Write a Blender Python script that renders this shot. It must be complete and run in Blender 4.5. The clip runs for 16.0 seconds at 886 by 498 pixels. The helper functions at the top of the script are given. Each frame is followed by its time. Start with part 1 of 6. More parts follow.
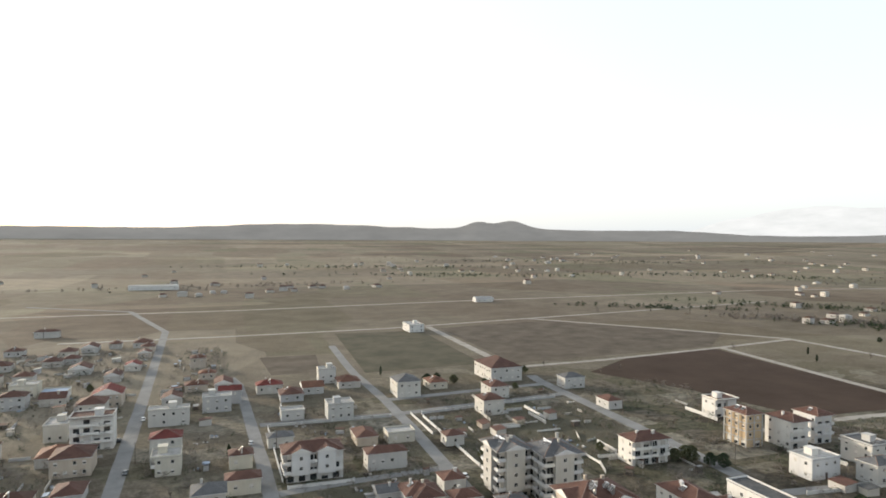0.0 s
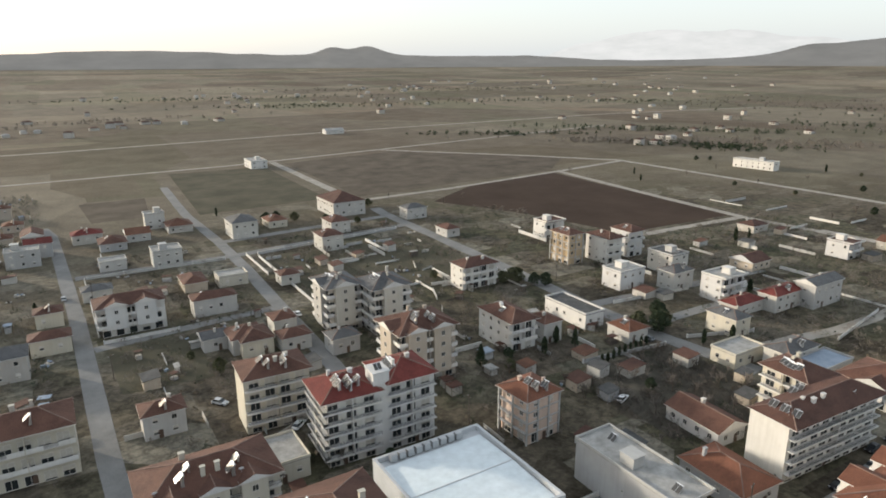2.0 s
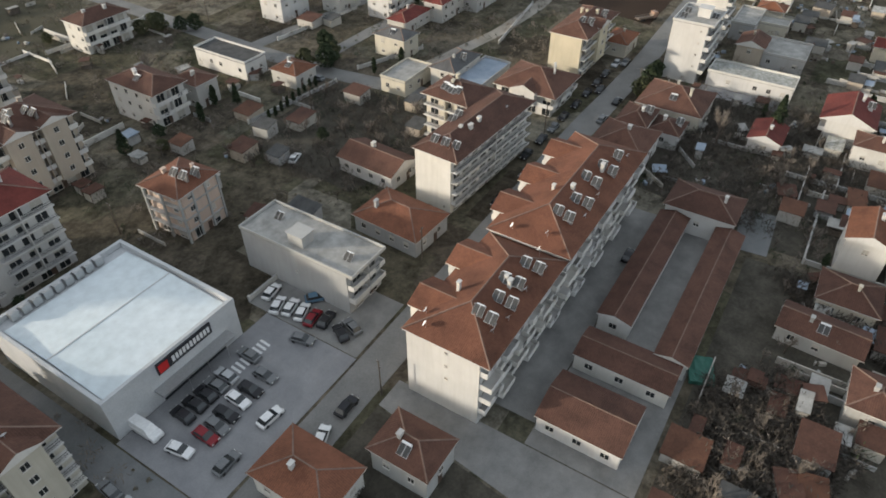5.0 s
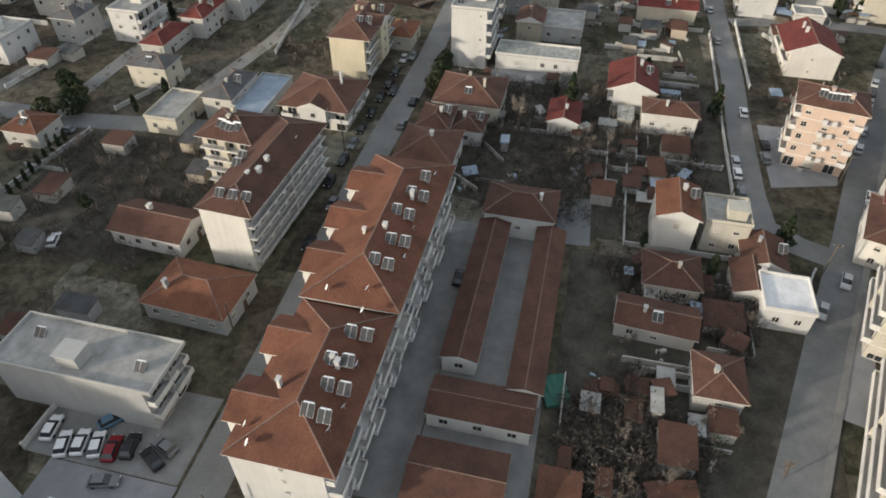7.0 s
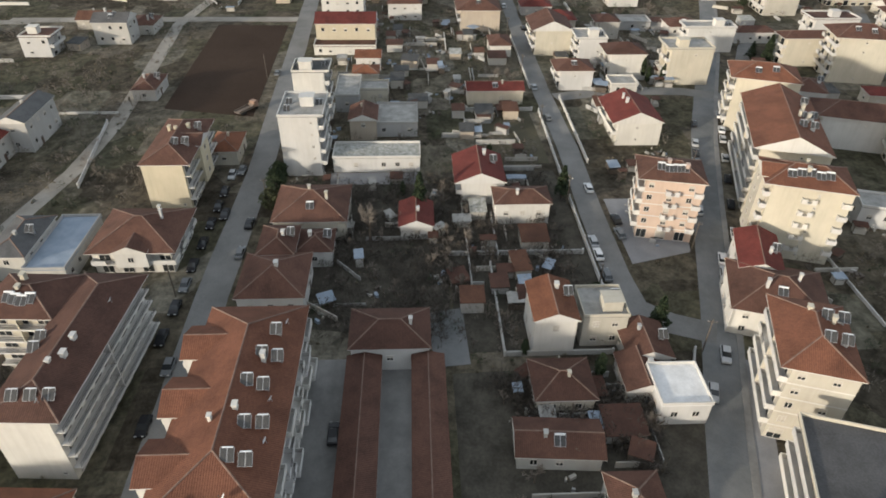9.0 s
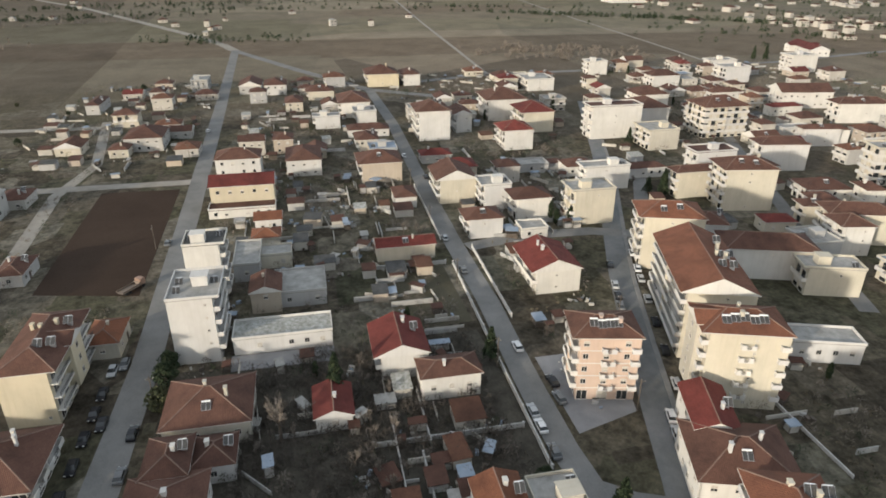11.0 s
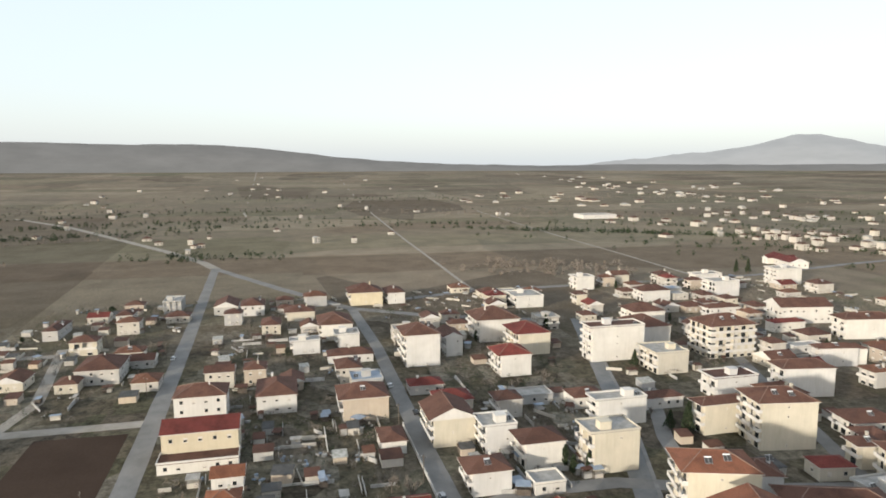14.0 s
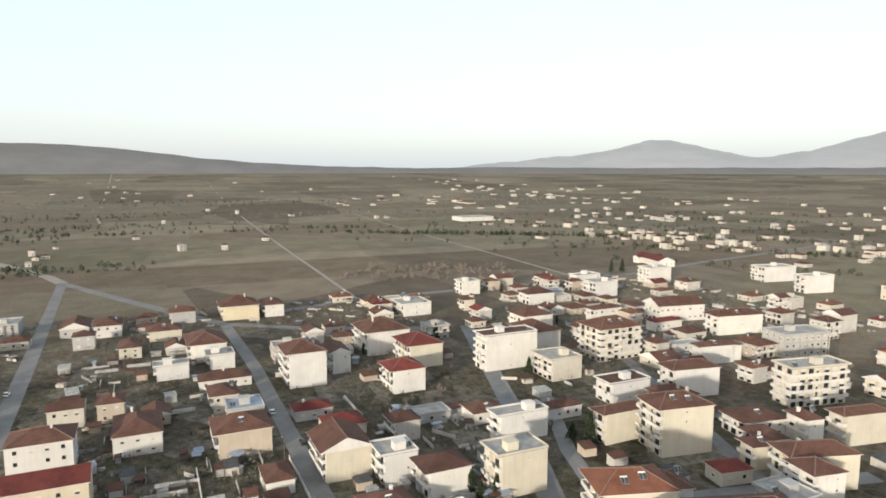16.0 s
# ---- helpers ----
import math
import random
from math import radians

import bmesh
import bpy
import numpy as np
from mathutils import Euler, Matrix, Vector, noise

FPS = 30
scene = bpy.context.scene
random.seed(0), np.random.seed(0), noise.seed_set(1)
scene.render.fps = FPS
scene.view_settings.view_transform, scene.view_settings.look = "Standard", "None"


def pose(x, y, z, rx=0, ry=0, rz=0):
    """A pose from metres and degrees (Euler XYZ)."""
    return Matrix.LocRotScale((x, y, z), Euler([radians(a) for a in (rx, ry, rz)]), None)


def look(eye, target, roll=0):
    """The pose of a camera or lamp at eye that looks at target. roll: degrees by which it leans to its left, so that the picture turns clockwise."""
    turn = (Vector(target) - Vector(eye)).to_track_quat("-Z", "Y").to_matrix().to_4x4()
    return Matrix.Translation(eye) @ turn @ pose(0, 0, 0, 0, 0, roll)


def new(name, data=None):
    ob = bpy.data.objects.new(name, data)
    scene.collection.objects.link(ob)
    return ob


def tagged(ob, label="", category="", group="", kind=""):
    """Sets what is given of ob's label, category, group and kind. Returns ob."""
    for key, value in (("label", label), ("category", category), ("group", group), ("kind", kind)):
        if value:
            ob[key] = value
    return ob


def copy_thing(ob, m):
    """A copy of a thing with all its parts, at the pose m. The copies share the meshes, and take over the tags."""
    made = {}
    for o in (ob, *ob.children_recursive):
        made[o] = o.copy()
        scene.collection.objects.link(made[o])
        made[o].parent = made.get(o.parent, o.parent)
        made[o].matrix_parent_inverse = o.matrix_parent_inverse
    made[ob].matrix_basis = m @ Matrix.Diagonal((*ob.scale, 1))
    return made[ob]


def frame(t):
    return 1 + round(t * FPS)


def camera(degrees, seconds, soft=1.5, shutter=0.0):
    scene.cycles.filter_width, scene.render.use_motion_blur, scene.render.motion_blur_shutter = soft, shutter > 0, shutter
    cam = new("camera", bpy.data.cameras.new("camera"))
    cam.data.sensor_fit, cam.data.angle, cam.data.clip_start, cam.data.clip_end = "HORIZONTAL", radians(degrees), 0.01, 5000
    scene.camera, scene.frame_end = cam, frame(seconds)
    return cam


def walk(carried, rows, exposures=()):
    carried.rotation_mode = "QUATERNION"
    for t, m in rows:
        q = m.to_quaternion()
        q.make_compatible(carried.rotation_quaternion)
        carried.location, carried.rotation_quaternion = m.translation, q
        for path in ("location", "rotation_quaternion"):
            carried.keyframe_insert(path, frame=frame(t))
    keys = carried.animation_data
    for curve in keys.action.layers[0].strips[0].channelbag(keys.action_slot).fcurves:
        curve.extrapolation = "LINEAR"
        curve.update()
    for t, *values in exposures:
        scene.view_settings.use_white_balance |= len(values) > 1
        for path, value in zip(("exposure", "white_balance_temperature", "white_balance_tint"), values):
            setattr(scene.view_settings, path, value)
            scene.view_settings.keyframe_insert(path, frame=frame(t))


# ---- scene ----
cam = camera(68.5, 16.0, soft=1.8)
walk(cam, [
    (0, look((-126.398, -58.81, 83.139), (-125.737, -56.922, 83.102), 0.3)),
    (0.5, look((-122.744, -57.737, 83.118), (-121.973, -55.894, 83.025), -0.3)),
    (1, look((-119.017, -56.714, 83.102), (-118.163, -54.922, 82.859), -0.1)),
    (1.5, look((-115.159, -55.802, 83.088), (-114.238, -54.072, 82.691), -0.3)),
    (2, look((-111.195, -54.993, 83.071), (-110.193, -53.351, 82.523), -0.3)),
    (2.5, look((-107.166, -54.243, 83.062), (-106.094, -52.704, 82.37), -0.4)),
    (3, look((-103.138, -53.445, 83.055), (-102.013, -52.018, 82.219), -0.4)),
    (3.5, look((-99.086, -52.503, 83.072), (-97.927, -51.194, 82.102), -0.0)),
    (4, look((-94.906, -51.517, 83.112), (-93.719, -50.327, 82.027), 0.1)),
    (4.5, look((-90.531, -50.554, 83.159), (-89.272, -49.562, 81.964), -0.0)),
    (5, look((-86.049, -49.468, 83.228), (-84.758, -48.662, 81.931), 0.1)),
    (5.2, look((-84.279, -49.051, 83.26), (-82.981, -48.325, 81.923), -0.0)),
    (7.3, look((-66.167, -45.014, 84.562), (-64.689, -44.742, 83.242), 0.8)),
    (7.5, look((-64.444, -44.658, 84.594), (-62.933, -44.416, 83.306), 0.8)),
    (8, look((-60.133, -43.822, 84.645), (-58.597, -43.67, 83.374), 1.0)),
    (8.5, look((-55.83, -43.213, 84.674), (-54.265, -43.168, 83.429), 1.0)),
    (9, look((-51.574, -42.93, 84.716), (-49.97, -43.013, 83.524), 0.9)),
    (9.2, look((-49.873, -42.88, 84.734), (-48.254, -43.025, 83.569), 0.8)),
    (11.3, look((-32.035, -43.002, 85.431), (-30.242, -43.391, 84.636), -0.1)),
    (11.5, look((-30.203, -43.046, 85.461), (-28.39, -43.44, 84.713), -0.1)),
    (12, look((-25.359, -43.217, 85.603), (-23.507, -43.625, 84.969), -0.1)),
    (12.5, look((-20.442, -43.397, 85.772), (-18.558, -43.821, 85.255), -0.1)),
    (13, look((-15.607, -43.651, 85.897), (-13.697, -44.092, 85.498), -0.1)),
    (13.5, look((-10.876, -43.996, 85.975), (-8.948, -44.449, 85.694), -0.1)),
    (14, look((-6.245, -44.436, 86.014), (-4.318, -44.907, 85.765), -0.1)),
    (14.5, look((-1.608, -44.775, 86.094), (0.297, -45.331, 85.846), -0.1)),
    (15, look((3.035, -44.928, 86.173), (4.92, -45.549, 85.929), 0.0)),
    (15.5, look((7.551, -45.014, 86.226), (9.415, -45.697, 85.984), 0.2)),
    (16, look((11.986, -45.061, 86.285), (13.79, -45.89, 86.043), 0.1)),
], exposures=[(0, 0.28), (1.5, 0.18), (2.5, 0.04), (3.5, 0.02), (5, -0.06), (7.5, -0.15), (9, -0.14), (11.5, -0.06), (13, 0.08), (16, 0.09)])

# ---- sky and sun ----
SUN_AZIMUTH, SUN_ELEVATION = radians(127), radians(11)
world = bpy.data.worlds.new("sky")
scene.world = world
world.use_nodes = True
wn = world.node_tree
sky = wn.nodes.new("ShaderNodeTexSky")
sky.sky_type, sky.sun_disc = "NISHITA", False
sky.sun_elevation, sky.sun_rotation = SUN_ELEVATION, radians(90) - SUN_AZIMUTH
sky.air_density, sky.dust_density, sky.ozone_density, sky.altitude = 1.0, 3.0, 1.0, 100
haze = wn.nodes.new("ShaderNodeMix")
haze.data_type, haze.blend_type = "RGBA", "ADD"
haze.inputs[0].default_value = 1.0
haze.inputs[7].default_value = (5.75, 6.2, 6.55, 1)
wn.links.new(sky.outputs[0], haze.inputs[6])
wn.links.new(haze.outputs[2], wn.nodes["Background"].inputs["Color"])
wn.nodes["Background"].inputs["Strength"].default_value = 0.108
sun = new("sun", bpy.data.lights.new("sun", "SUN"))
sun.data.energy, sun.data.angle, sun.data.color = 5.0, radians(2.0), (1.0, 0.9, 0.755)
toward = Vector((math.cos(SUN_AZIMUTH) * math.cos(SUN_ELEVATION), math.sin(SUN_AZIMUTH) * math.cos(SUN_ELEVATION), math.sin(SUN_ELEVATION)))
sun.matrix_world = look((0, 0, 300), Vector((0, 0, 300)) - toward)

rng = random.Random(7)


# ---- materials ----
def shader(name, rough=0.85, metal=0.0):
    m = bpy.data.materials.new(name)
    m.use_nodes = True
    b = m.node_tree.nodes["Principled BSDF"]
    b.inputs["Roughness"].default_value, b.inputs["Metallic"].default_value = rough, metal
    b.inputs["Specular IOR Level"].default_value = 0.25
    return m, m.node_tree, b


def node(nt, kind, **values):
    n = nt.nodes.new(kind)
    for key, value in values.items():
        n.inputs[key].default_value = value
    return n


def coords(nt, source="Object", scale=(1, 1, 1)):
    tc = nt.nodes.new("ShaderNodeTexCoord")
    mp = node(nt, "ShaderNodeMapping", Scale=scale)
    nt.links.new(tc.outputs[source], mp.inputs[0])
    return mp.outputs[0]


def world_coords(nt, scale=(1, 1, 1), turn=0.0):
    g = nt.nodes.new("ShaderNodeNewGeometry")
    mp = node(nt, "ShaderNodeMapping", Scale=scale, Rotation=(0, 0, turn))
    nt.links.new(g.outputs["Position"], mp.inputs[0])
    return mp.outputs[0]


def noise_tex(nt, vec, scale, detail=4.0, rough=0.6):
    n = node(nt, "ShaderNodeTexNoise", Scale=scale, Detail=detail, Roughness=rough)
    nt.links.new(vec, n.inputs["Vector"])
    return n.outputs["Fac"]


def ramp(nt, fac, stops):
    r = nt.nodes.new("ShaderNodeValToRGB")
    e = r.color_ramp.elements
    while len(e) < len(stops):
        e.new(0.5)
    for el, (p, c) in zip(e, stops):
        el.position, el.color = p, (*c, 1)
    nt.links.new(fac, r.inputs[0])
    return r.outputs[0]


def mix(nt, fac, a, b, blend="MIX"):
    m = nt.nodes.new("ShaderNodeMix")
    m.data_type, m.blend_type = "RGBA", blend
    for sock, v in ((m.inputs[0], fac), (m.inputs[6], a), (m.inputs[7], b)):
        if isinstance(v, (int, float)):
            sock.default_value = v
        elif isinstance(v, tuple):
            sock.default_value = (*v, 1)
        else:
            nt.links.new(v, sock)
    return m.outputs[2]


def bump(nt, b, height, strength=0.3, distance=0.05):
    n = node(nt, "ShaderNodeBump", Strength=strength, Distance=distance)
    nt.links.new(height, n.inputs["Height"])
    nt.links.new(n.outputs[0], b.inputs["Normal"])


def tone(c, k):
    return tuple(min(1.0, v * k) for v in c)


def plaster(name, c):
    """Painted render with rain streaks, blotches and a slight difference from house to house."""
    m, nt, b = shader(name, 0.9)
    v = world_coords(nt)
    big = ramp(nt, noise_tex(nt, v, 0.16, 5), [(0.3, tone(c, 0.84)), (0.68, c)])
    streak = noise_tex(nt, world_coords(nt, (0.9, 0.9, 0.07)), 1.4, 5, 0.7)
    dirt = ramp(nt, streak, [(0.45, (1, 1, 1)), (0.8, (0.7, 0.68, 0.64))])
    col = mix(nt, 0.4, big, dirt, "MULTIPLY")
    info = nt.nodes.new("ShaderNodeObjectInfo")
    shift = ramp(nt, info.outputs["Random"], [(0.0, (0.86, 0.86, 0.88)), (1.0, (1, 0.98, 0.94))])
    col = mix(nt, 1.0, col, shift, "MULTIPLY")
    nt.links.new(col, b.inputs["Base Color"])
    bump(nt, b, noise_tex(nt, v, 9, 4), 0.25, 0.03)
    return m


def tiles(name, c):
    """Clay roof tiles: rows and barrels laid by the roof's own map in metres, with weathered patches."""
    m, nt, b = shader(name, 0.85)
    uv = coords(nt, "UV")
    wave = node(nt, "ShaderNodeTexWave", Scale=1.05, Distortion=0.4, Detail=1.0)
    wave.bands_direction = "X"
    nt.links.new(uv, wave.inputs[0])
    rows = node(nt, "ShaderNodeTexWave", Scale=0.8, Distortion=0.6, Detail=1.0)
    rows.bands_direction, rows.wave_profile = "Y", "SAW"
    nt.links.new(uv, rows.inputs[0])
    v = world_coords(nt)
    patch = ramp(nt, noise_tex(nt, v, 0.22, 6, 0.65), [(0.3, tone(c, 0.62)), (0.55, c), (0.8, tone(c, 1.2))])
    speck = ramp(nt, noise_tex(nt, v, 3.2, 3), [(0.35, (0.72, 0.7, 0.7)), (0.65, (1, 1, 1))])
    col = mix(nt, 0.8, patch, speck, "MULTIPLY")
    lines = ramp(nt, wave.outputs["Fac"], [(0.1, (0.72, 0.7, 0.68)), (0.5, (1, 1, 1))])
    col = mix(nt, 0.7, col, lines, "MULTIPLY")
    info = nt.nodes.new("ShaderNodeObjectInfo")
    shift = ramp(nt, info.outputs["Random"], [(0.0, (0.78, 0.76, 0.76)), (1.0, (1.08, 1.04, 1.0))])
    col = mix(nt, 1.0, col, shift, "MULTIPLY")
    nt.links.new(col, b.inputs["Base Color"])
    h = mix(nt, 0.5, wave.outputs["Fac"], rows.outputs["Fac"])
    bump(nt, b, h, 0.7, 0.08)
    return m


def mottled(name, c, c2, scale=0.4, rough=0.9, fine=6.0, metal=0.0, relief=0.3):
    m, nt, b = shader(name, rough, metal)
    if rough > 0.92:
        b.inputs["Specular IOR Level"].default_value = 0.08
    v = world_coords(nt)
    col = ramp(nt, noise_tex(nt, v, scale, 6, 0.65), [(0.34, c), (0.66, c2)])
    col = mix(nt, 0.5, col, ramp(nt, noise_tex(nt, v, fine, 4), [(0.3, (0.65, 0.65, 0.65)), (0.7, (1, 1, 1))]), "MULTIPLY")
    nt.links.new(col, b.inputs["Base Color"])
    bump(nt, b, noise_tex(nt, v, fine, 5), relief, 0.08)
    return m


def plain(name, c, rough=0.5, metal=0.0):
    m, nt, b = shader(name, rough, metal)
    v = coords(nt)
    col = ramp(nt, noise_tex(nt, v, 2.5, 4), [(0.3, tone(c, 0.82)), (0.7, c)])
    nt.links.new(col, b.inputs["Base Color"])
    return m


WALLS = {
    "white": plaster("white_render", (0.61, 0.6, 0.575)), "cream": plaster("cream_render", (0.53, 0.497, 0.42)),
    "yellow": plaster("yellow_render", (0.58, 0.52, 0.39)), "beige": plaster("beige_render", (0.46, 0.4, 0.33)),
    "grey": plaster("grey_render", (0.42, 0.42, 0.41)), "pink": plaster("pink_render", (0.54, 0.42, 0.35)),
    "pale": plaster("pale_grey_render", (0.48, 0.47, 0.445)),
    "stone": plaster("stone_render", (0.47, 0.45, 0.41)), "tan": plaster("tan_brick_render", (0.5, 0.38, 0.24)),
}
ROOFS = {
    "brown": tiles("brown_tiles", (0.122, 0.064, 0.048)), "red": tiles("red_tiles", (0.165, 0.042, 0.035)),
    "orange": tiles("orange_tiles", (0.2, 0.086, 0.05)), "russet": tiles("russet_tiles", (0.195, 0.086, 0.054)), "rust": tiles("rust_brown_tiles", (0.15, 0.075, 0.05)), "slate": tiles("slate_tiles", (0.13, 0.135, 0.14)),
    "dark": mottled("dark_felt", (0.05, 0.05, 0.05), (0.09, 0.09, 0.088)), "concrete": mottled("roof_concrete", (0.23, 0.225, 0.21), (0.38, 0.37, 0.35)),
    "white": mottled("white_roof_paint", (0.6, 0.6, 0.6), (0.78, 0.78, 0.78)), "mossy": mottled("mossy_roof", (0.2, 0.2, 0.17), (0.45, 0.45, 0.43), 1.1),
    "blue": mottled("blue_sheet_roof", (0.22, 0.27, 0.33), (0.3, 0.35, 0.42)),
}
RIDGE = mottled("ridge_mortar", (0.15, 0.1, 0.08), (0.23, 0.16, 0.13), 1.0)
CONCRETE = mottled("concrete", (0.3, 0.3, 0.29), (0.45, 0.44, 0.42))
PARAPET = plaster("balcony_paint", (0.62, 0.61, 0.59))
WOOD = plain("window_frame_paint", (0.55, 0.52, 0.48), 0.6)
SHUTTER = plain("shutter_slats", (0.45, 0.42, 0.37), 0.7)
DARKWOOD = plain("dark_door_wood", (0.09, 0.06, 0.045), 0.6)
METAL = plain("galvanised_metal", (0.5, 0.5, 0.5), 0.4, 0.8)
DARKMETAL = plain("dark_metal", (0.06, 0.06, 0.065), 0.5, 0.3)
TANK = plain("enamelled_tank", (0.75, 0.76, 0.77), 0.25)
BARK = mottled("bark", (0.07, 0.055, 0.045), (0.14, 0.12, 0.1), 2.0)
TWIG = mottled("twigs", (0.13, 0.11, 0.092), (0.22, 0.19, 0.163), 1.0)
NEEDLE = mottled("dark_foliage", (0.018, 0.03, 0.016), (0.045, 0.06, 0.028), 1.5)
LEAF = mottled("olive_foliage", (0.05, 0.06, 0.03), (0.1, 0.1, 0.05), 1.5)
TYRE = plain("tyre_rubber", (0.025, 0.025, 0.025), 0.8)
ASPHALT = mottled("asphalt", (0.125, 0.132, 0.132), (0.2, 0.2, 0.2), 0.12, 0.9, 5.0)
LANE = mottled("village_lane", (0.16, 0.158, 0.152), (0.23, 0.226, 0.218), 0.1, 0.95, 3.0)
TRACK = mottled("gravel_track", (0.23, 0.21, 0.18), (0.34, 0.315, 0.28), 0.12, 0.95, 3.0)
PAVING = mottled("lot_paving", (0.2, 0.2, 0.21), (0.27, 0.27, 0.275), 0.15, 0.85, 6.0)
YARD = mottled("concrete_yard", (0.165, 0.162, 0.156), (0.25, 0.245, 0.235), 0.25)
PLOUGHED = mottled("ploughed_soil", (0.04, 0.027, 0.02), (0.058, 0.04, 0.03), 0.03, 1.0, 1.2)
SOIL = mottled("bare_garden_soil", (0.07, 0.057, 0.044), (0.12, 0.1, 0.078), 0.06, 1.0, 2.0)
RANK = mottled("rank_dark_weeds", (0.045, 0.041, 0.033), (0.095, 0.086, 0.07), 0.25, 1.0, 2.0)
MEADOW = mottled("winter_meadow", (0.06, 0.056, 0.039), (0.1, 0.09, 0.064), 0.05, 1.0, 1.5)
PAINT = plain("road_paint", (0.7, 0.7, 0.7), 0.7)

GLASS, gnt, gb = shader("window_glass", 0.08)
gb.inputs["Base Color"].default_value = (0.025, 0.028, 0.03, 1)
gb.inputs["Specular IOR Level"].default_value = 0.6
PANEL, gnt, gb = shader("solar_collector_glass", 0.3)
gb.inputs["Specular IOR Level"].default_value = 0.35
_pc = ramp(gnt, noise_tex(gnt, coords(gnt), 3, 3), [(0.3, (0.035, 0.034, 0.034)), (0.7, (0.065, 0.063, 0.06))])
gnt.links.new(_pc, gb.inputs["Base Color"])


def ground_material():
    """Winter plain: long strips of ploughed, fallow and green land, with scrub in the town's gaps."""
    m, nt, b = shader("winter_plain", 1.0)
    b.inputs["Specular IOR Level"].default_value = 0.05
    vor = node(nt, "ShaderNodeTexVoronoi", Scale=1.0, Randomness=0.85)
    vor.distance = "CHEBYCHEV"
    nt.links.new(world_coords(nt, (0.0075, 0.0032, 0.001), 0.05), vor.inputs["Vector"])
    hue = nt.nodes.new("ShaderNodeSeparateColor")
    nt.links.new(vor.outputs["Color"], hue.inputs[0])
    fields = ramp(nt, hue.outputs[0], [(0.0, (0.155, 0.13, 0.108)), (0.25, (0.2, 0.176, 0.15)), (0.45, (0.175, 0.157, 0.132)), (0.62, (0.235, 0.21, 0.178)), (0.8, (0.152, 0.145, 0.112)), (1.0, (0.185, 0.155, 0.13))])
    vor2 = node(nt, "ShaderNodeTexVoronoi", Scale=1.0, Randomness=1.0)
    vor2.distance = "CHEBYCHEV"
    nt.links.new(world_coords(nt, (0.0016, 0.0048, 0.001), -0.22), vor2.inputs["Vector"])
    hue2 = nt.nodes.new("ShaderNodeSeparateColor")
    nt.links.new(vor2.outputs["Color"], hue2.inputs[0])
    wide = ramp(nt, hue2.outputs[1], [(0.0, (0.75, 0.72, 0.68)), (0.5, (1, 1, 0.95)), (1.0, (1.2, 1.16, 1.08))])
    fields = mix(nt, 1.0, fields, wide, "MULTIPLY")
    v = world_coords(nt)
    blot = ramp(nt, noise_tex(nt, v, 0.03, 8, 0.7), [(0.3, (0.62, 0.6, 0.58)), (0.7, (1.14, 1.11, 1.09))])
    col = mix(nt, 0.85, fields, blot, "MULTIPLY")
    grain = ramp(nt, noise_tex(nt, v, 0.7, 8, 0.75), [(0.32, (0.45, 0.45, 0.42)), (0.68, (1.2, 1.18, 1.12))])
    col = mix(nt, 0.75, col, grain, "MULTIPLY")
    # garden plots, weeds and bare earth between the houses
    cell = node(nt, "ShaderNodeTexVoronoi", Scale=1.0, Randomness=0.9)
    cell.distance = "CHEBYCHEV"
    nt.links.new(world_coords(nt, (0.055, 0.07, 0.001)), cell.inputs["Vector"])
    pick = nt.nodes.new("ShaderNodeSeparateColor")
    nt.links.new(cell.outputs["Color"], pick.inputs[0])
    plot = ramp(nt, pick.outputs[0], [(0.0, (0.066, 0.058, 0.049)), (0.22, (0.115, 0.102, 0.083)), (0.4, (0.084, 0.082, 0.06)), (0.58, (0.165, 0.15, 0.128)), (0.74, (0.095, 0.082, 0.07)), (0.88, (0.2, 0.188, 0.168)), (1.0, (0.07, 0.07, 0.052))])
    weed = ramp(nt, noise_tex(nt, v, 0.22, 9, 0.75), [(0.36, (0.3, 0.3, 0.27)), (0.52, (0.95, 0.93, 0.86)), (0.68, (1.55, 1.5, 1.4))])
    plot = mix(nt, 0.9, plot, weed, "MULTIPLY")
    plot = mix(nt, 0.8, plot, grain, "MULTIPLY")
    geo = nt.nodes.new("ShaderNodeNewGeometry")
    dist = node(nt, "ShaderNodeVectorMath")
    dist.operation = "DISTANCE"
    dist.inputs[1].default_value = (60, 0, 0)
    nt.links.new(geo.outputs["Position"], dist.inputs[0])
    rim = node(nt, "ShaderNodeMapRange")
    rim.inputs[1].default_value, rim.inputs[2].default_value = 230, 420
    nt.links.new(dist.outputs["Value"], rim.inputs[0])
    col = mix(nt, rim.outputs[0], plot, col)
    nt.links.new(col, b.inputs["Base Color"])
    bump(nt, b, noise_tex(nt, v, 0.8, 8, 0.7), 0.6, 0.5)
    return m


# ---- mesh helpers ----
def mesh_of(bm, name, mats):
    me = bpy.data.meshes.new(name)
    bm.normal_update()
    bm.to_mesh(me)
    bm.free()
    for m in mats if isinstance(mats, (list, tuple)) else [mats]:
        me.materials.append(m)
    return me


def part(name, bm, material, parent, label=""):
    ob = new(name, mesh_of(bm, name, material) if isinstance(bm, bmesh.types.BMesh) else bm)
    ob.parent = parent
    if label:
        tagged(ob, label)
    return ob


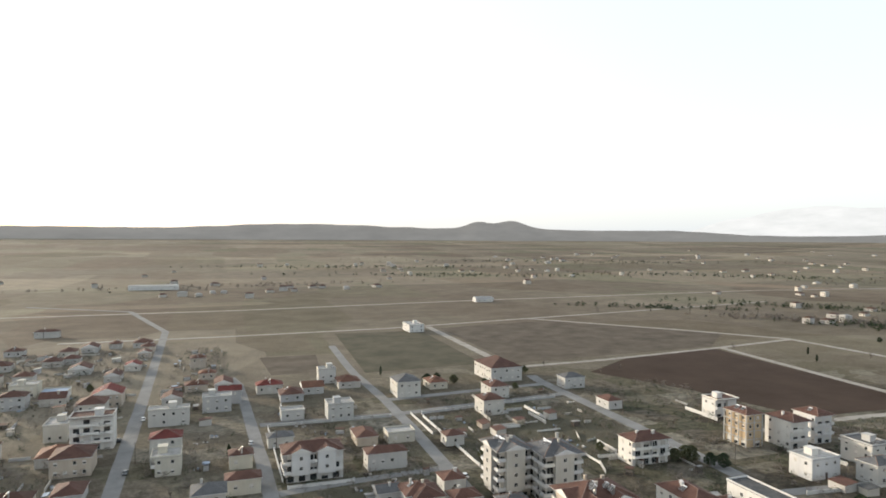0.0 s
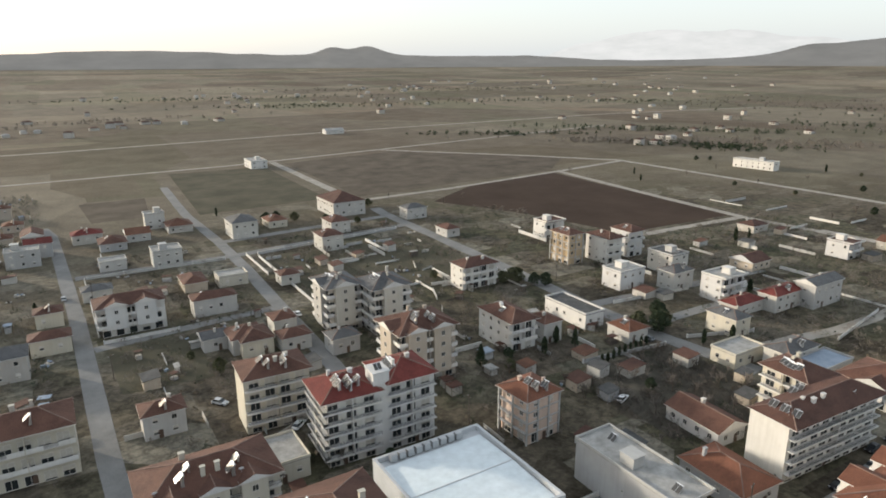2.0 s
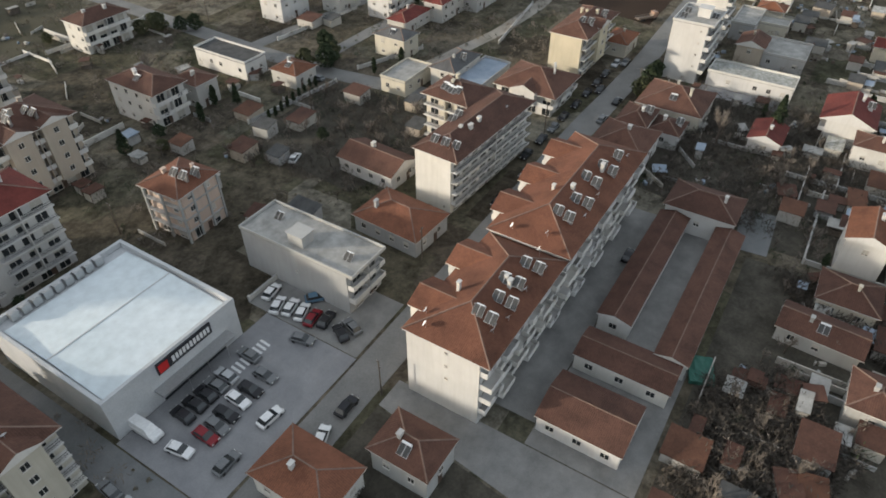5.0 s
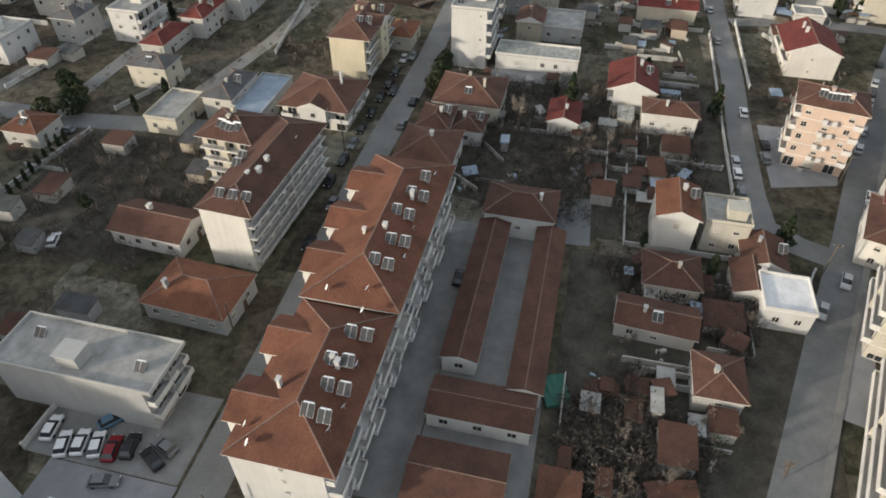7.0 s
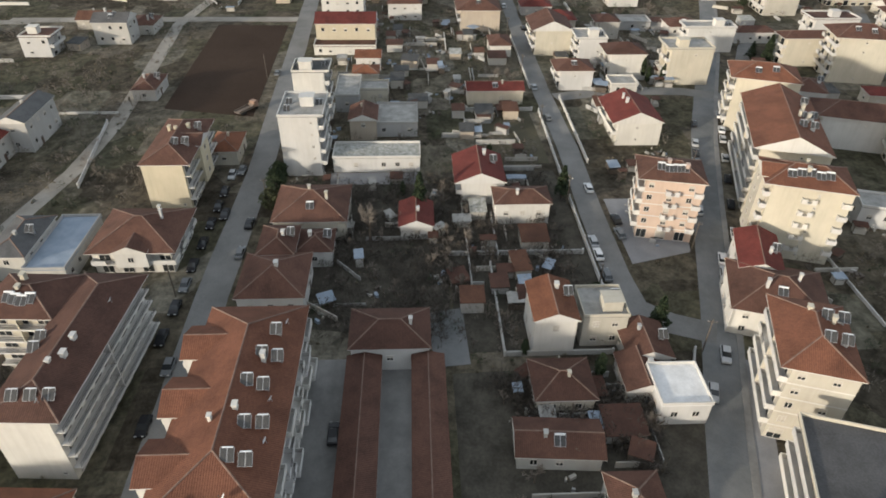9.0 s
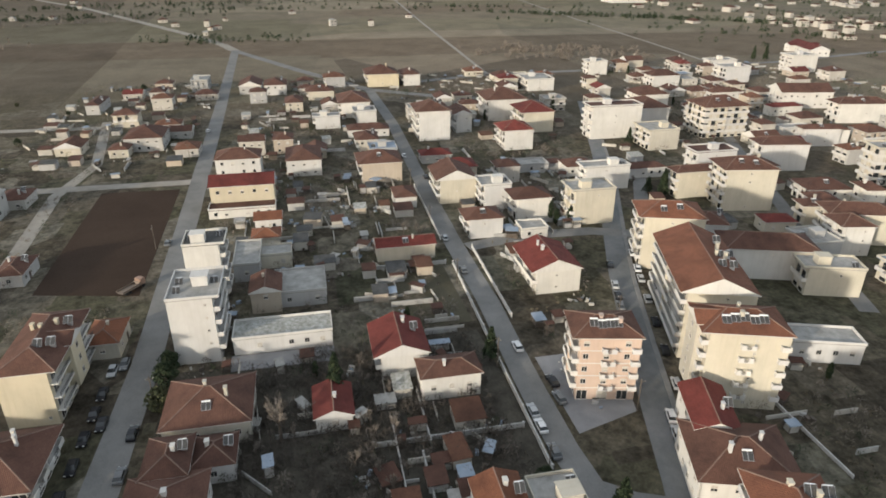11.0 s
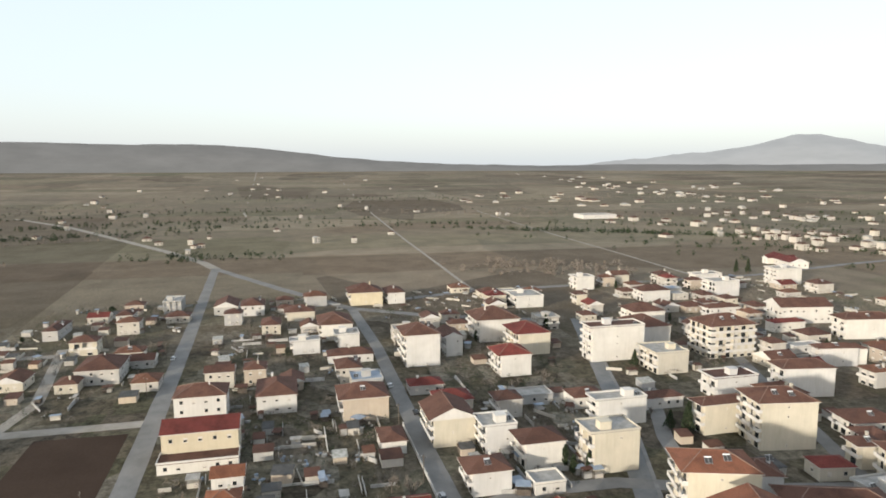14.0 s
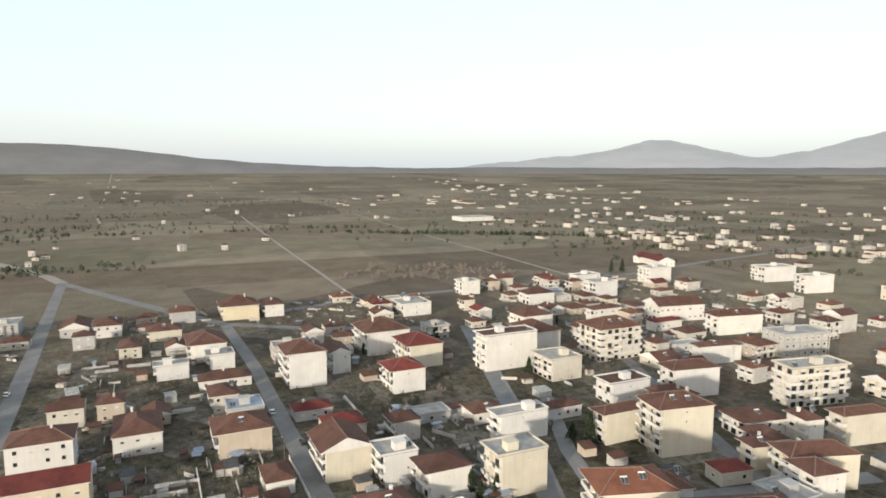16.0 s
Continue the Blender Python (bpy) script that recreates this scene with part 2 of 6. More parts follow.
def box(bm, x0, y0, z0, x1, y1, z1, mat=0, m=None):
    vs = [bm.verts.new((x, y, z)) for z in (z0, z1) for y in (y0, y1) for x in (x0, x1)]
    if m is not None:
        for v in vs:
            v.co = m @ v.co
    for f in ((0, 2, 3, 1), (4, 5, 7, 6), (0, 1, 5, 4), (2, 6, 7, 3), (0, 4, 6, 2), (1, 3, 7, 5)):
        bm.faces.new([vs[i] for i in f]).material_index = mat
    return vs


def tube(bm, a, b, r0, r1, n=6, mat=0):
    a, b = Vector(a), Vector(b)
    q = (b - a).to_track_quat("Z", "Y")
    ring = []
    for p, r in ((a, r0), (b, r1)):
        ring.append([bm.verts.new(p + q @ Vector((r * math.cos(2 * math.pi * i / n), r * math.sin(2 * math.pi * i / n), 0))) for i in range(n)])
    for i in range(n):
        bm.faces.new((ring[0][i], ring[0][(i + 1) % n], ring[1][(i + 1) % n], ring[1][i])).material_index = mat
    bm.faces.new(ring[0][::-1]).material_index = mat
    bm.faces.new(ring[1]).material_index = mat


def empty(name, m, label, category, group="", kind=""):
    e = new(name)
    e.empty_display_size = 0.3
    e.matrix_world = m
    return tagged(e, label, category, group, kind)


SHARED = {}


def shared(key, make):
    if key not in SHARED:
        SHARED[key] = make()
    return SHARED[key]


# ---- ground, fields and roads ----
def lie(x, y):
    """Height of the plain, which is level round the town and rises gently towards the hills."""
    r = math.hypot(x, y)
    return 0.0 if r < 1300 else 79.0 * ((r - 1300) / 3350) ** 1.35


def ground_sheet():
    bm = bmesh.new()
    rings, n = [0, 150, 300, 500, 800, 1300, 1600, 1900, 2200, 2600, 3000, 3400, 3800, 4200, 4650], 128
    last = None
    for r in rings:
        if r == 0:
            cur = [bm.verts.new((0, 0, 0))]
        else:
            cur = [bm.verts.new((r * math.cos(2 * math.pi * i / n), r * math.sin(2 * math.pi * i / n), lie(r, 0))) for i in range(n)]
        if last:
            for i in range(n):
                j = (i + 1) % n
                if len(last) == 1:
                    bm.faces.new((last[0], cur[i], cur[j]))
                else:
                    bm.faces.new((last[i], cur[i], cur[j], last[j]))
        last = cur
    return tagged(new("ground", mesh_of(bm, "ground", ground_material())), "flat winter plain of dry grass and ploughed strips", "ground", kind="structure")


ground_sheet()


def ribbon(name, pts, width, material, label, category, z=0.05, kerb=False):
    """A road of even width along its bends, a thin slab on the ground."""
    bm = bmesh.new()
    pts = [Vector((x, y, 0)) for x, y in pts]
    fine = []
    for a, b in zip(pts, pts[1:]):
        n = max(1, int((b - a).length / 12))
        fine += [a.lerp(b, i / n) for i in range(n)]
    fine.append(pts[-1])
    rows = []
    for i, p in enumerate(fine):
        d = (fine[min(i + 1, len(fine) - 1)] - fine[max(i - 1, 0)]).normalized()
        s = Vector((-d.y, d.x, 0))
        wob = 1 + 0.07 * noise.noise(p * 0.06)
        l, r = p + s * width / 2 * wob, p - s * width / 2 * wob
        rows.append([bm.verts.new((q.x, q.y, zz + lie(q.x, q.y) * 1.002)) for q, zz in ((l, 0.0), (l, z), (r, z), (r, 0.0))])
    for a, b in zip(rows, rows[1:]):
        for i in range(3):
            bm.faces.new((a[i], a[i + 1], b[i + 1], b[i]))
    ob = tagged(new(name, mesh_of(bm, name, material)), label, category, kind="structure")
    if kerb:
        for side in (-1,):
            kb = bmesh.new()
            prev = None
            for i, p in enumerate(fine):
                d = (fine[min(i + 1, len(fine) - 1)] - fine[max(i - 1, 0)]).normalized()
                s = Vector((-d.y, d.x, 0)) * side
                a, b = p + s * (width / 2 - 0.15), p + s * (width / 2 + 1.0)
                cur = [kb.verts.new((q.x, q.y, zz)) for q, zz in ((a, 0), (a, 0.17), (b, 0.17), (b, 0))]
                if prev:
                    for k in range(3):
                        kb.faces.new((prev[k], prev[k + 1], cur[k + 1], cur[k]))
                prev = cur
            tagged(new("pavement", mesh_of(kb, "pavement", YARD)), "narrow concrete pavement with a raised kerb", "pavement", kind="structure")
    return ob


def patch(name, pts, material, label, category, z=0.03):
    bm = bmesh.new()
    top = [bm.verts.new((x, y, z)) for x, y in pts]
    low = [bm.verts.new((x, y, -0.02)) for x, y in pts]
    f = bm.faces.new(top)
    n = len(pts)
    for i in range(n):
        bm.faces.new((top[i], low[i], low[(i + 1) % n], top[(i + 1) % n]))
    f.normal_update()
    if f.normal.z < 0:
        bmesh.ops.reverse_faces(bm, faces=bm.faces)
    return tagged(new(name, mesh_of(bm, name, material)), label, category, kind="structure")


LANE_LABEL, TRACK_LABEL = "worn grey asphalt village street", "pale gravel farm track between fields"
ribbon("road", [(-168, -8), (-70, -4.5), (-20, -4), (48, -2.5), (97, -3), (192, 0), (344, 5), (574, 14)], 6.6, LANE, LANE_LABEL, "road", 0.06)
ribbon("road", [(574, 14), (612, 27), (700, 70), (841, 148), (1040, 260), (1224, 389), (1700, 700)], 9, TRACK, "pale country road bending away over the plain", "road", 0.05)
ribbon("road", [(578, 16), (468, -39), (389, -82), (358, -125), (330, -190)], 7, LANE, LANE_LABEL, "road", 0.055)
ribbon("road", [(34.5, -99), (37.5, -91.5), (42.5, -85.6), (53, -84.6), (75, -84.6), (109, -85.4), (148, -84.4), (188, -84.6), (299, -86), (389, -83)], 5.8, LANE, LANE_LABEL, "road", 0.065)
ribbon("road", [(-165, -36), (-60, -69), (-6, -86), (12.1, -91.8), (25, -96.2), (40.8, -101.6), (59.8, -107.4), (83.8, -115.2), (114.8, -125.8), (142.6, -136.6), (200, -160), (330, -205)], 6.4, ASPHALT, LANE_LABEL, "road", 0.06, kerb=True)
ribbon("road", [(143, -88), (148, -109), (147, -131), (136, -160), (120, -230)], 6, LANE, LANE_LABEL, "road", 0.07)
ribbon("road", [(222, 120), (223, 49), (223, 3)], 6, TRACK, "pale unpaved side street by ploughed land", "road", 0.05)
ribbon("road", [(52, 53), (69, 49.5), (98, 44.5), (125, 43.5), (170, 47), (216, 51), (253, 46), (330, 60)], 4.6, TRACK, TRACK_LABEL, "track", 0.045)
ribbon("road", [(-50, 92), (-48.5, 127), (-47, 174), (-45.5, 214), (-45, 262), (-47, 332), (-46, 365), (-43, 435)], 5.2, LANE, LANE_LABEL, "road", 0.06)
ribbon("road", [(-106, -4), (-109, 91), (-110, 185), (-114, 319), (-118, 340)], 5.0, LANE, LANE_LABEL, "road", 0.06)
ribbon("road", [(-160, -5), (-158, 172), (-162, 343), (-167, 549), (-214, 720), (-330, 800)], 5.6, LANE, LANE_LABEL, "road", 0.055)
ribbon("road", [(-108, 236), (-46, 235), (50, 246)], 5.5, LANE, LANE_LABEL, "road", 0.05)
ribbon("road", [(-45, 262), (-2, 266), (51, 270)], 5.5, LANE, LANE_LABEL, "road", 0.05)
ribbon("road", [(53, 292), (51, 277), (50, 224), (48, 150), (46, 104), (46, 71), (50, 40)], 6.5, LANE, LANE_LABEL, "road", 0.06)
ribbon("road", [(59, 513), (54, 369), (53, 325)], 6.5, TRACK, TRACK_LABEL, "track", 0.05)
ribbon("road", [(46, 104), (96, 99), (136, 96)], 5, LANE, LANE_LABEL, "road", 0.05)
ribbon("road", [(54, 318), (124, 322), (237, 338), (320, 352)], 5, TRACK, TRACK_LABEL, "track", 0.05)
ribbon("road", [(237, 338), (222, 222), (216, 160), (220, 110)], 5.5, TRACK, TRACK_LABEL, "track", 0.055)
ribbon("road", [(216, 160), (136, 163), (96, 160)], 5, TRACK, TRACK_LABEL, "track", 0.05)
ribbon("road", [(-240, 505), (-121, 505), (19, 513), (175, 541), (560, 610)], 5.5, TRACK, TRACK_LABEL, "track", 0.05)
ribbon("road", [(175, 541), (272, 425), (323, 355), (322, 168), (318, 60)], 6, TRACK, TRACK_LABEL, "track", 0.06)
ribbon("road", [(-600, 690), (-100, 700), (200, 735), (700, 760), (1200, 700)], 7, TRACK, TRACK_LABEL, "track", 0.05)
ribbon("road", [(425, -172), (537, -176.5), (763, -184.5), (1150, -202), (3016, -300)], 3.0, TRACK, TRACK_LABEL, "track", 0.05)
ribbon("road", [(380, -350), (449, -361), (570, -370), (765, -381), (1273, -420), (2250, -505)], 3.0, TRACK, TRACK_LABEL, "track", 0.05)
ribbon("road", [(1180, 20), (1296, 30), (4080, 108)], 4.0, TRACK, TRACK_LABEL, "track", 0.05)
ribbon("road", [(400, -86), (425, -172), (429, -263), (429, -322), (436, -416), (463, -521), (479, -608), (520, -800)], 7, LANE, LANE_LABEL, "road", 0.055)
ribbon("road", [(215, -182), (192, -171), (171, -161), (150, -154)], 5, LANE, LANE_LABEL, "road", 0.052)
ribbon("road", [(250, -247), (200, -226), (154, -207.5), (124, -195), (84, -180)], 5, LANE, LANE_LABEL, "road", 0.052)
ribbon("road", [(-107, 155), (-85, 158), (-49, 161)], 4.5, LANE, LANE_LABEL, "road", 0.052)
ribbon("road", [(52, 80), (79, 80), (93, 79)], 4.5, LANE, LANE_LABEL, "road", 0.052)
ribbon("road", [(-68.6, -2), (-68.8, 48), (-67.5, 57)], 5.5, ASPHALT, "grey asphalt lane beside the supermarket", "road", 0.05)
patch("parking_lot", [(-65.7, 19.3), (-34.5, 19.3), (-34.5, -0.5), (-65.7, -0.5)], PAVING, "smooth grey paved supermarket parking lot", "parking lot", 0.075)
patch("yard", [(-34.3, 24), (-20, 24), (-20, 0), (-34.3, -0.3)], YARD, "dusty yard with parked cars", "yard", 0.05)
patch("field", [(-58, -49), (26, -49), (28, -92), (-58, -88)], RANK, "dark overgrown gardens between sheds", "field", 0.02)
patch("yard", [(-34, -31), (30, -31), (30, -47.5), (-34, -47.5)], YARD, "worn concrete school yard", "yard", 0.045)
patch("yard", [(-30, -12), (30, -12), (30, -30.8), (-30, -30.8)], YARD, "worn concrete courtyard of the housing row", "yard", 0.045)
patch("field", [(31, -50), (96, -50), (96, -79), (31, -82)], RANK, "dark overgrown kitchen gardens", "field", 0.02)
patch("field", [(40, -9), (92, -9), (90, -49.5), (34, -49.5)], RANK, "dark rough grass under old fruit trees", "field", 0.022)
patch("yard", [(-2, -91.5), (28, -101.0), (27, -104.4), (-3, -94.9)], PAVING, "grey paved parking strip along the street", "yard", 0.04)
patch("field", [(-62, -9), (-40, -9), (-45, -46), (-62, -44)], RANK, "dark garden soil before the housing row", "field", 0.02)
patch("yard", [(-39.8, -9), (-34.2, -9), (-34.2, -47.5), (-44.6, -47.5)], YARD, "worn concrete drive beside the housing row", "yard", 0.043)
patch("yard", [(90, -21.5), (96, -21.5), (96, -44.5), (90, -44.5)], PAVING, "smooth paved yard before a low hall", "yard", 0.04)
patch("yard", [(56, -89), (82, -89), (82, -108), (60, -103)], PAVING, "sandy paved forecourt of an apartment building", "yard", 0.04)
patch("yard", [(27.6, -46), (42, -44.8), (43, -51.7), (28.2, -52.3)], ASPHALT, "dark paved ball court beside a garden", "yard", 0.04)
patch("field", [(130, 5), (215, 7), (216, 35), (136, 33)], PLOUGHED, "freshly ploughed dark brown field", "field")
patch("field", [(93, 290), (147, 326), (229, 335), (219, 222), (213, 167), (134, 170), (119, 233)], PLOUGHED, "freshly ploughed dark brown field", "field")
patch("field", [(60, 330), (235, 345), (290, 395), (180, 520), (66, 500)], SOIL, "bare brown tilled field", "field", 0.025)
patch("field", [(-40, 330), (40, 335), (45, 490), (-30, 495)], MEADOW, "pale green winter meadow", "field", 0.025)
patch("field", [(-95, 340), (-65, 342), (-60, 400), (-98, 400)], SOIL, "bare brown tilled field", "field", 0.025)
patch("field", [(30, 20), (45, 25), (42, 66), (6, 66), (2, 30)], RANK, "overgrown dark vacant plot", "field", 0.02)
patch("field", [(100, -62), (132, -58), (132, -78), (100, -79)], MEADOW, "mown grassy plot between houses", "field", 0.025)
patch("field", [(-103, 120), (-80, 118), (-78, 152), (-104, 155)], MEADOW, "rough grassy vacant plot", "field", 0.025)
patch("field", [(-35, 160), (42, 160), (44, 228), (-34, 226)], MEADOW, "rough grassy vacant plot", "field", 0.02)

# ---- buildings ----
def window_mesh(wd, ht, shut):
    """A two-light window as one moulded piece: sill, frame, mullion, glass set back and, on some, a lowered shutter."""
    bm = bmesh.new()
    a, f, t = wd / 2, 0.07, 0.08
    xs, zs = (-a, -a + f, -f / 2, f / 2, a - f, a), (-ht / 2, -ht / 2 + f, ht / 2 - f - ht * shut, ht / 2 - f, ht / 2)
    if not shut:
        zs = (-ht / 2, -ht / 2 + f, ht / 2 - f, ht / 2)
    grid = [[bm.verts.new((x, -t, z)) for x in xs] for z in zs]
    lights = []
    for r in range(len(zs) - 1):
        for c in range(5):
            face = bm.faces.new((grid[r][c], grid[r][c + 1], grid[r + 1][c + 1], grid[r + 1][c]))
            if c in (1, 3) and 0 < r < len(zs) - 2:
                lights.append((face, 2 if shut and r == len(zs) - 3 else 1))
    rim = bmesh.ops.extrude_edge_only(bm, edges=[e for e in bm.edges if e.is_boundary])
    for v in rim["geom"]:
        if isinstance(v, bmesh.types.BMVert):
            v.co.y = 0.02
    for face, mat in lights:
        bmesh.ops.inset_individual(bm, faces=[face], thickness=0.008, depth=-0.05 if mat == 1 else -0.02)
        face.material_index = mat
    sill = [v for v in bm.verts if v.co.z < -ht / 2 + 0.01 and v.co.y < -0.02]
    for v in sill:
        v.co.y -= 0.08
    return mesh_of(bm, "window", [WOOD, GLASS, SHUTTER])


FACES = {"W": (-1, 0), "E": (1, 0), "S": (0, -1), "N": (0, 1)}


def facade(side, w, d, ins):
    """Matrix whose x runs along the facade, -y points outward; and the facade's length."""
    if side in "WE":
        off, length, turn = w / 2, d, radians(-90 if side == "W" else 90)
    else:
        off, length, turn = d / 2, w, radians(0 if side == "S" else 180)
    n = Vector((*FACES[side], 0))
    return Matrix.Translation(n * (off - ins)) @ Matrix.Rotation(turn, 4, "Z"), length


def roof_mesh(shape, w, d, rise, mat, over=0.5):
    """Hip or gable roof with eaves and a map in metres; returns the mesh and its ridge lines."""
    bm = bmesh.new()
    uvl = bm.loops.layers.uv.new("map")
    W, D, t = w / 2 + over, d / 2 + over, 0.16
    c = [Vector((-W, -D, 0)), Vector((W, -D, 0)), Vector((W, D, 0)), Vector((-W, D, 0))]
    along_x = shape == "gabx" or (shape != "gaby" and w >= d)
    run = (W if along_x else D) if shape.startswith("gab") else ((W - D) if along_x else (D - W))
    run = max(run, 0.02)
    r = [Vector((-run, 0, rise)), Vector((run, 0, rise))] if along_x else [Vector((0, -run, rise)), Vector((0, run, rise))]
    if along_x:
        planes = [(c[0], c[1], r[1], r[0]), (c[2], c[3], r[0], r[1]), (c[1], c[2], r[1]), (c[3], c[0], r[0])]
    else:
        planes = [(c[1], c[2], r[1], r[0]), (c[3], c[0], r[0], r[1]), (c[0], c[1], r[0]), (c[2], c[3], r[1])]
    for k, p in enumerate(planes):
        gable = shape.startswith("gab") and k > 1
        f = bm.faces.new([bm.verts.new(v + Vector((0, 0, t))) for v in p])
        f.material_index = 1 if gable else 0
        u = (p[1] - p[0]).normalized()
        vv = (p[2] - p[0]) - u * (p[2] - p[0]).dot(u)
        vv.normalize()
        for loop, q in zip(f.loops, p):
            loop[uvl].uv = ((q - p[0]).dot(u), (q - p[0]).dot(vv))
    for i in range(4):
        a, b = c[i], c[(i + 1) % 4]
        up = Vector((0, 0, t))
        bm.faces.new([bm.verts.new(v) for v in (a, b, b + up, a + up)]).material_index = 1
    bm.faces.new([bm.verts.new(v) for v in reversed(c)]).material_index = 1
    lines = [(r[0], r[1])]
    if not shape.startswith("gab"):
        lines += [(c[0], r[0]), (c[2], r[1])] + ([(c[1], r[1]), (c[3], r[0])] if along_x else [(c[1], r[0]), (c[3], r[1])])
    return mesh_of(bm, "roof", [mat, PARAPET]), lines, along_x


def near(x, y):
    return math.hypot(x + 10, y + 20) < 172


def heater_meshes():
    a = bmesh.new()
    tube(a, (-0.85, 0.42, 1.12), (0.85, 0.42, 1.12), 0.22, 0.22, 12)
    b = bmesh.new()
    m = Matrix.Translation((0, -0.45, 0.62)) @ Matrix.Rotation(radians(40), 4, "X")
    box(b, -0.53, -1.12, -0.05, 0.53, 1.0, 0.05, 0, m)
    box(b, -0.48, -1.07, 0.05, 0.48, 0.95, 0.065, 1, m)
    la, lb = bmesh.new(), bmesh.new()
    tube(la, (-1.0, 1.15, 0.42), (1.0, 1.15, 0.42), 0.24, 0.24, 12)
    lm = Matrix.Translation((0, 0, 0.2)) @ Matrix.Rotation(radians(7), 4, "X")
    box(lb, -0.53, -1.1, -0.12, 0.53, 1.0, 0.05, 0, lm)
    box(lb, -0.47, -1.04, 0.05, 0.47, 0.94, 0.065, 1, lm)
    s = bmesh.new()
    for v in box(s, -0.6, -0.35, -2.0, 0.6, 0.5, 0.92):
        if v.co.z > 0.5:
            v.co.y = 0.42 + (v.co.y - 0.1) * 0.15
    return mesh_of(a, "tank", TANK), mesh_of(b, "collector", [METAL, PANEL]), mesh_of(s, "stand", METAL), mesh_of(la, "tank", TANK), mesh_of(lb, "collector", [METAL, PANEL])


TANK_ME, COLLECTOR_ME, STAND_ME, LOW_TANK_ME, LOW_COLLECTOR_ME = heater_meshes()
heaters = [0]


def water_heater(m, low=False, sloped=False):
    e = empty("solar_water_heater", m @ Matrix.Scale(0.8, 4), "solar water heater with white tank and dark collectors on a roof", "water heater", "rooftop water heaters")
    part("tank", LOW_TANK_ME if low else TANK_ME, None, e)
    for x in (-0.56, 0.56):
        part("collector", LOW_COLLECTOR_ME if low else COLLECTOR_ME, None, e).location = (x, 0, 0)
    if sloped or not low and near(*m.translation[:2]):
        part("stand", STAND_ME, None, e)
    heaters[0] += 1


def SEEN(y):
    """The fronts that face the streets and open land on that side of the town."""
    return "W" + ("S" if y > -55 else "") + ("N" if y < -35 else "")


WORDS = {"hip": "hipped", "gab": "gabled", "gabx": "gabled", "gaby": "gabled", "flat": "flat"}
FOOT = []


def balcony_mesh(length, deep, style):
    def make():
        bm = bmesh.new()
        L = length / 2
        box(bm, -L, -deep, -0.16, L, 0.0, 0.0, 0)
        if style == 2:
            # open balcony with a thin metal railing over the slab's edge
            box(bm, -L - 0.03, -deep - 0.06, -0.22, L + 0.03, -deep, 0.12, 0)
            for z in (0.5, 0.95):
                tube(bm, (-L, -deep + 0.06, z), (L, -deep + 0.06, z), 0.035, 0.035, 5, 1)
            n = max(3, int(L * 2 / 0.34))
            for i in range(n + 1):
                x = -L + 0.04 + i * (L * 2 - 0.08) / n
                box(bm, x - 0.02, -deep + 0.04, 0.12, x + 0.02, -deep + 0.07, 0.95, 1)
        elif style == 0:
            box(bm, -L, -deep, 0.0, L, -deep + 0.12, 0.92, 0)
            box(bm, -L, -deep + 0.12, 0.0, -L + 0.12, 0.0, 0.92, 0)
            box(bm, L - 0.12, -deep + 0.12, 0.0, L, 0.0, 0.92, 0)
        else:
            for a, b in ((-L, -L * 0.3), (L * 0.3, L)):
                box(bm, a, -deep, 0.0, b, -deep + 0.12, 0.92, 0)
            tube(bm, (-L * 0.3, -deep + 0.06, 0.9), (L * 0.3, -deep + 0.06, 0.9), 0.035, 0.035, 5, 1)
            n = max(3, int(L * 0.6 / 0.28))
            for i in range(n + 1):
                x = -L * 0.3 + i * L * 0.6 / n
                box(bm, x - 0.015, -deep + 0.04, 0.0, x + 0.015, -deep + 0.07, 0.9, 1)
            box(bm, -L, -deep + 0.12, 0.0, -L + 0.12, 0.0, 0.92, 0)
            box(bm, L - 0.12, -deep + 0.12, 0.0, L, 0.0, 0.92, 0)
        return mesh_of(bm, "balcony", [PARAPET, DARKMETAL])
    return shared(("balcony", round(length, 1), round(deep, 1), style), make)


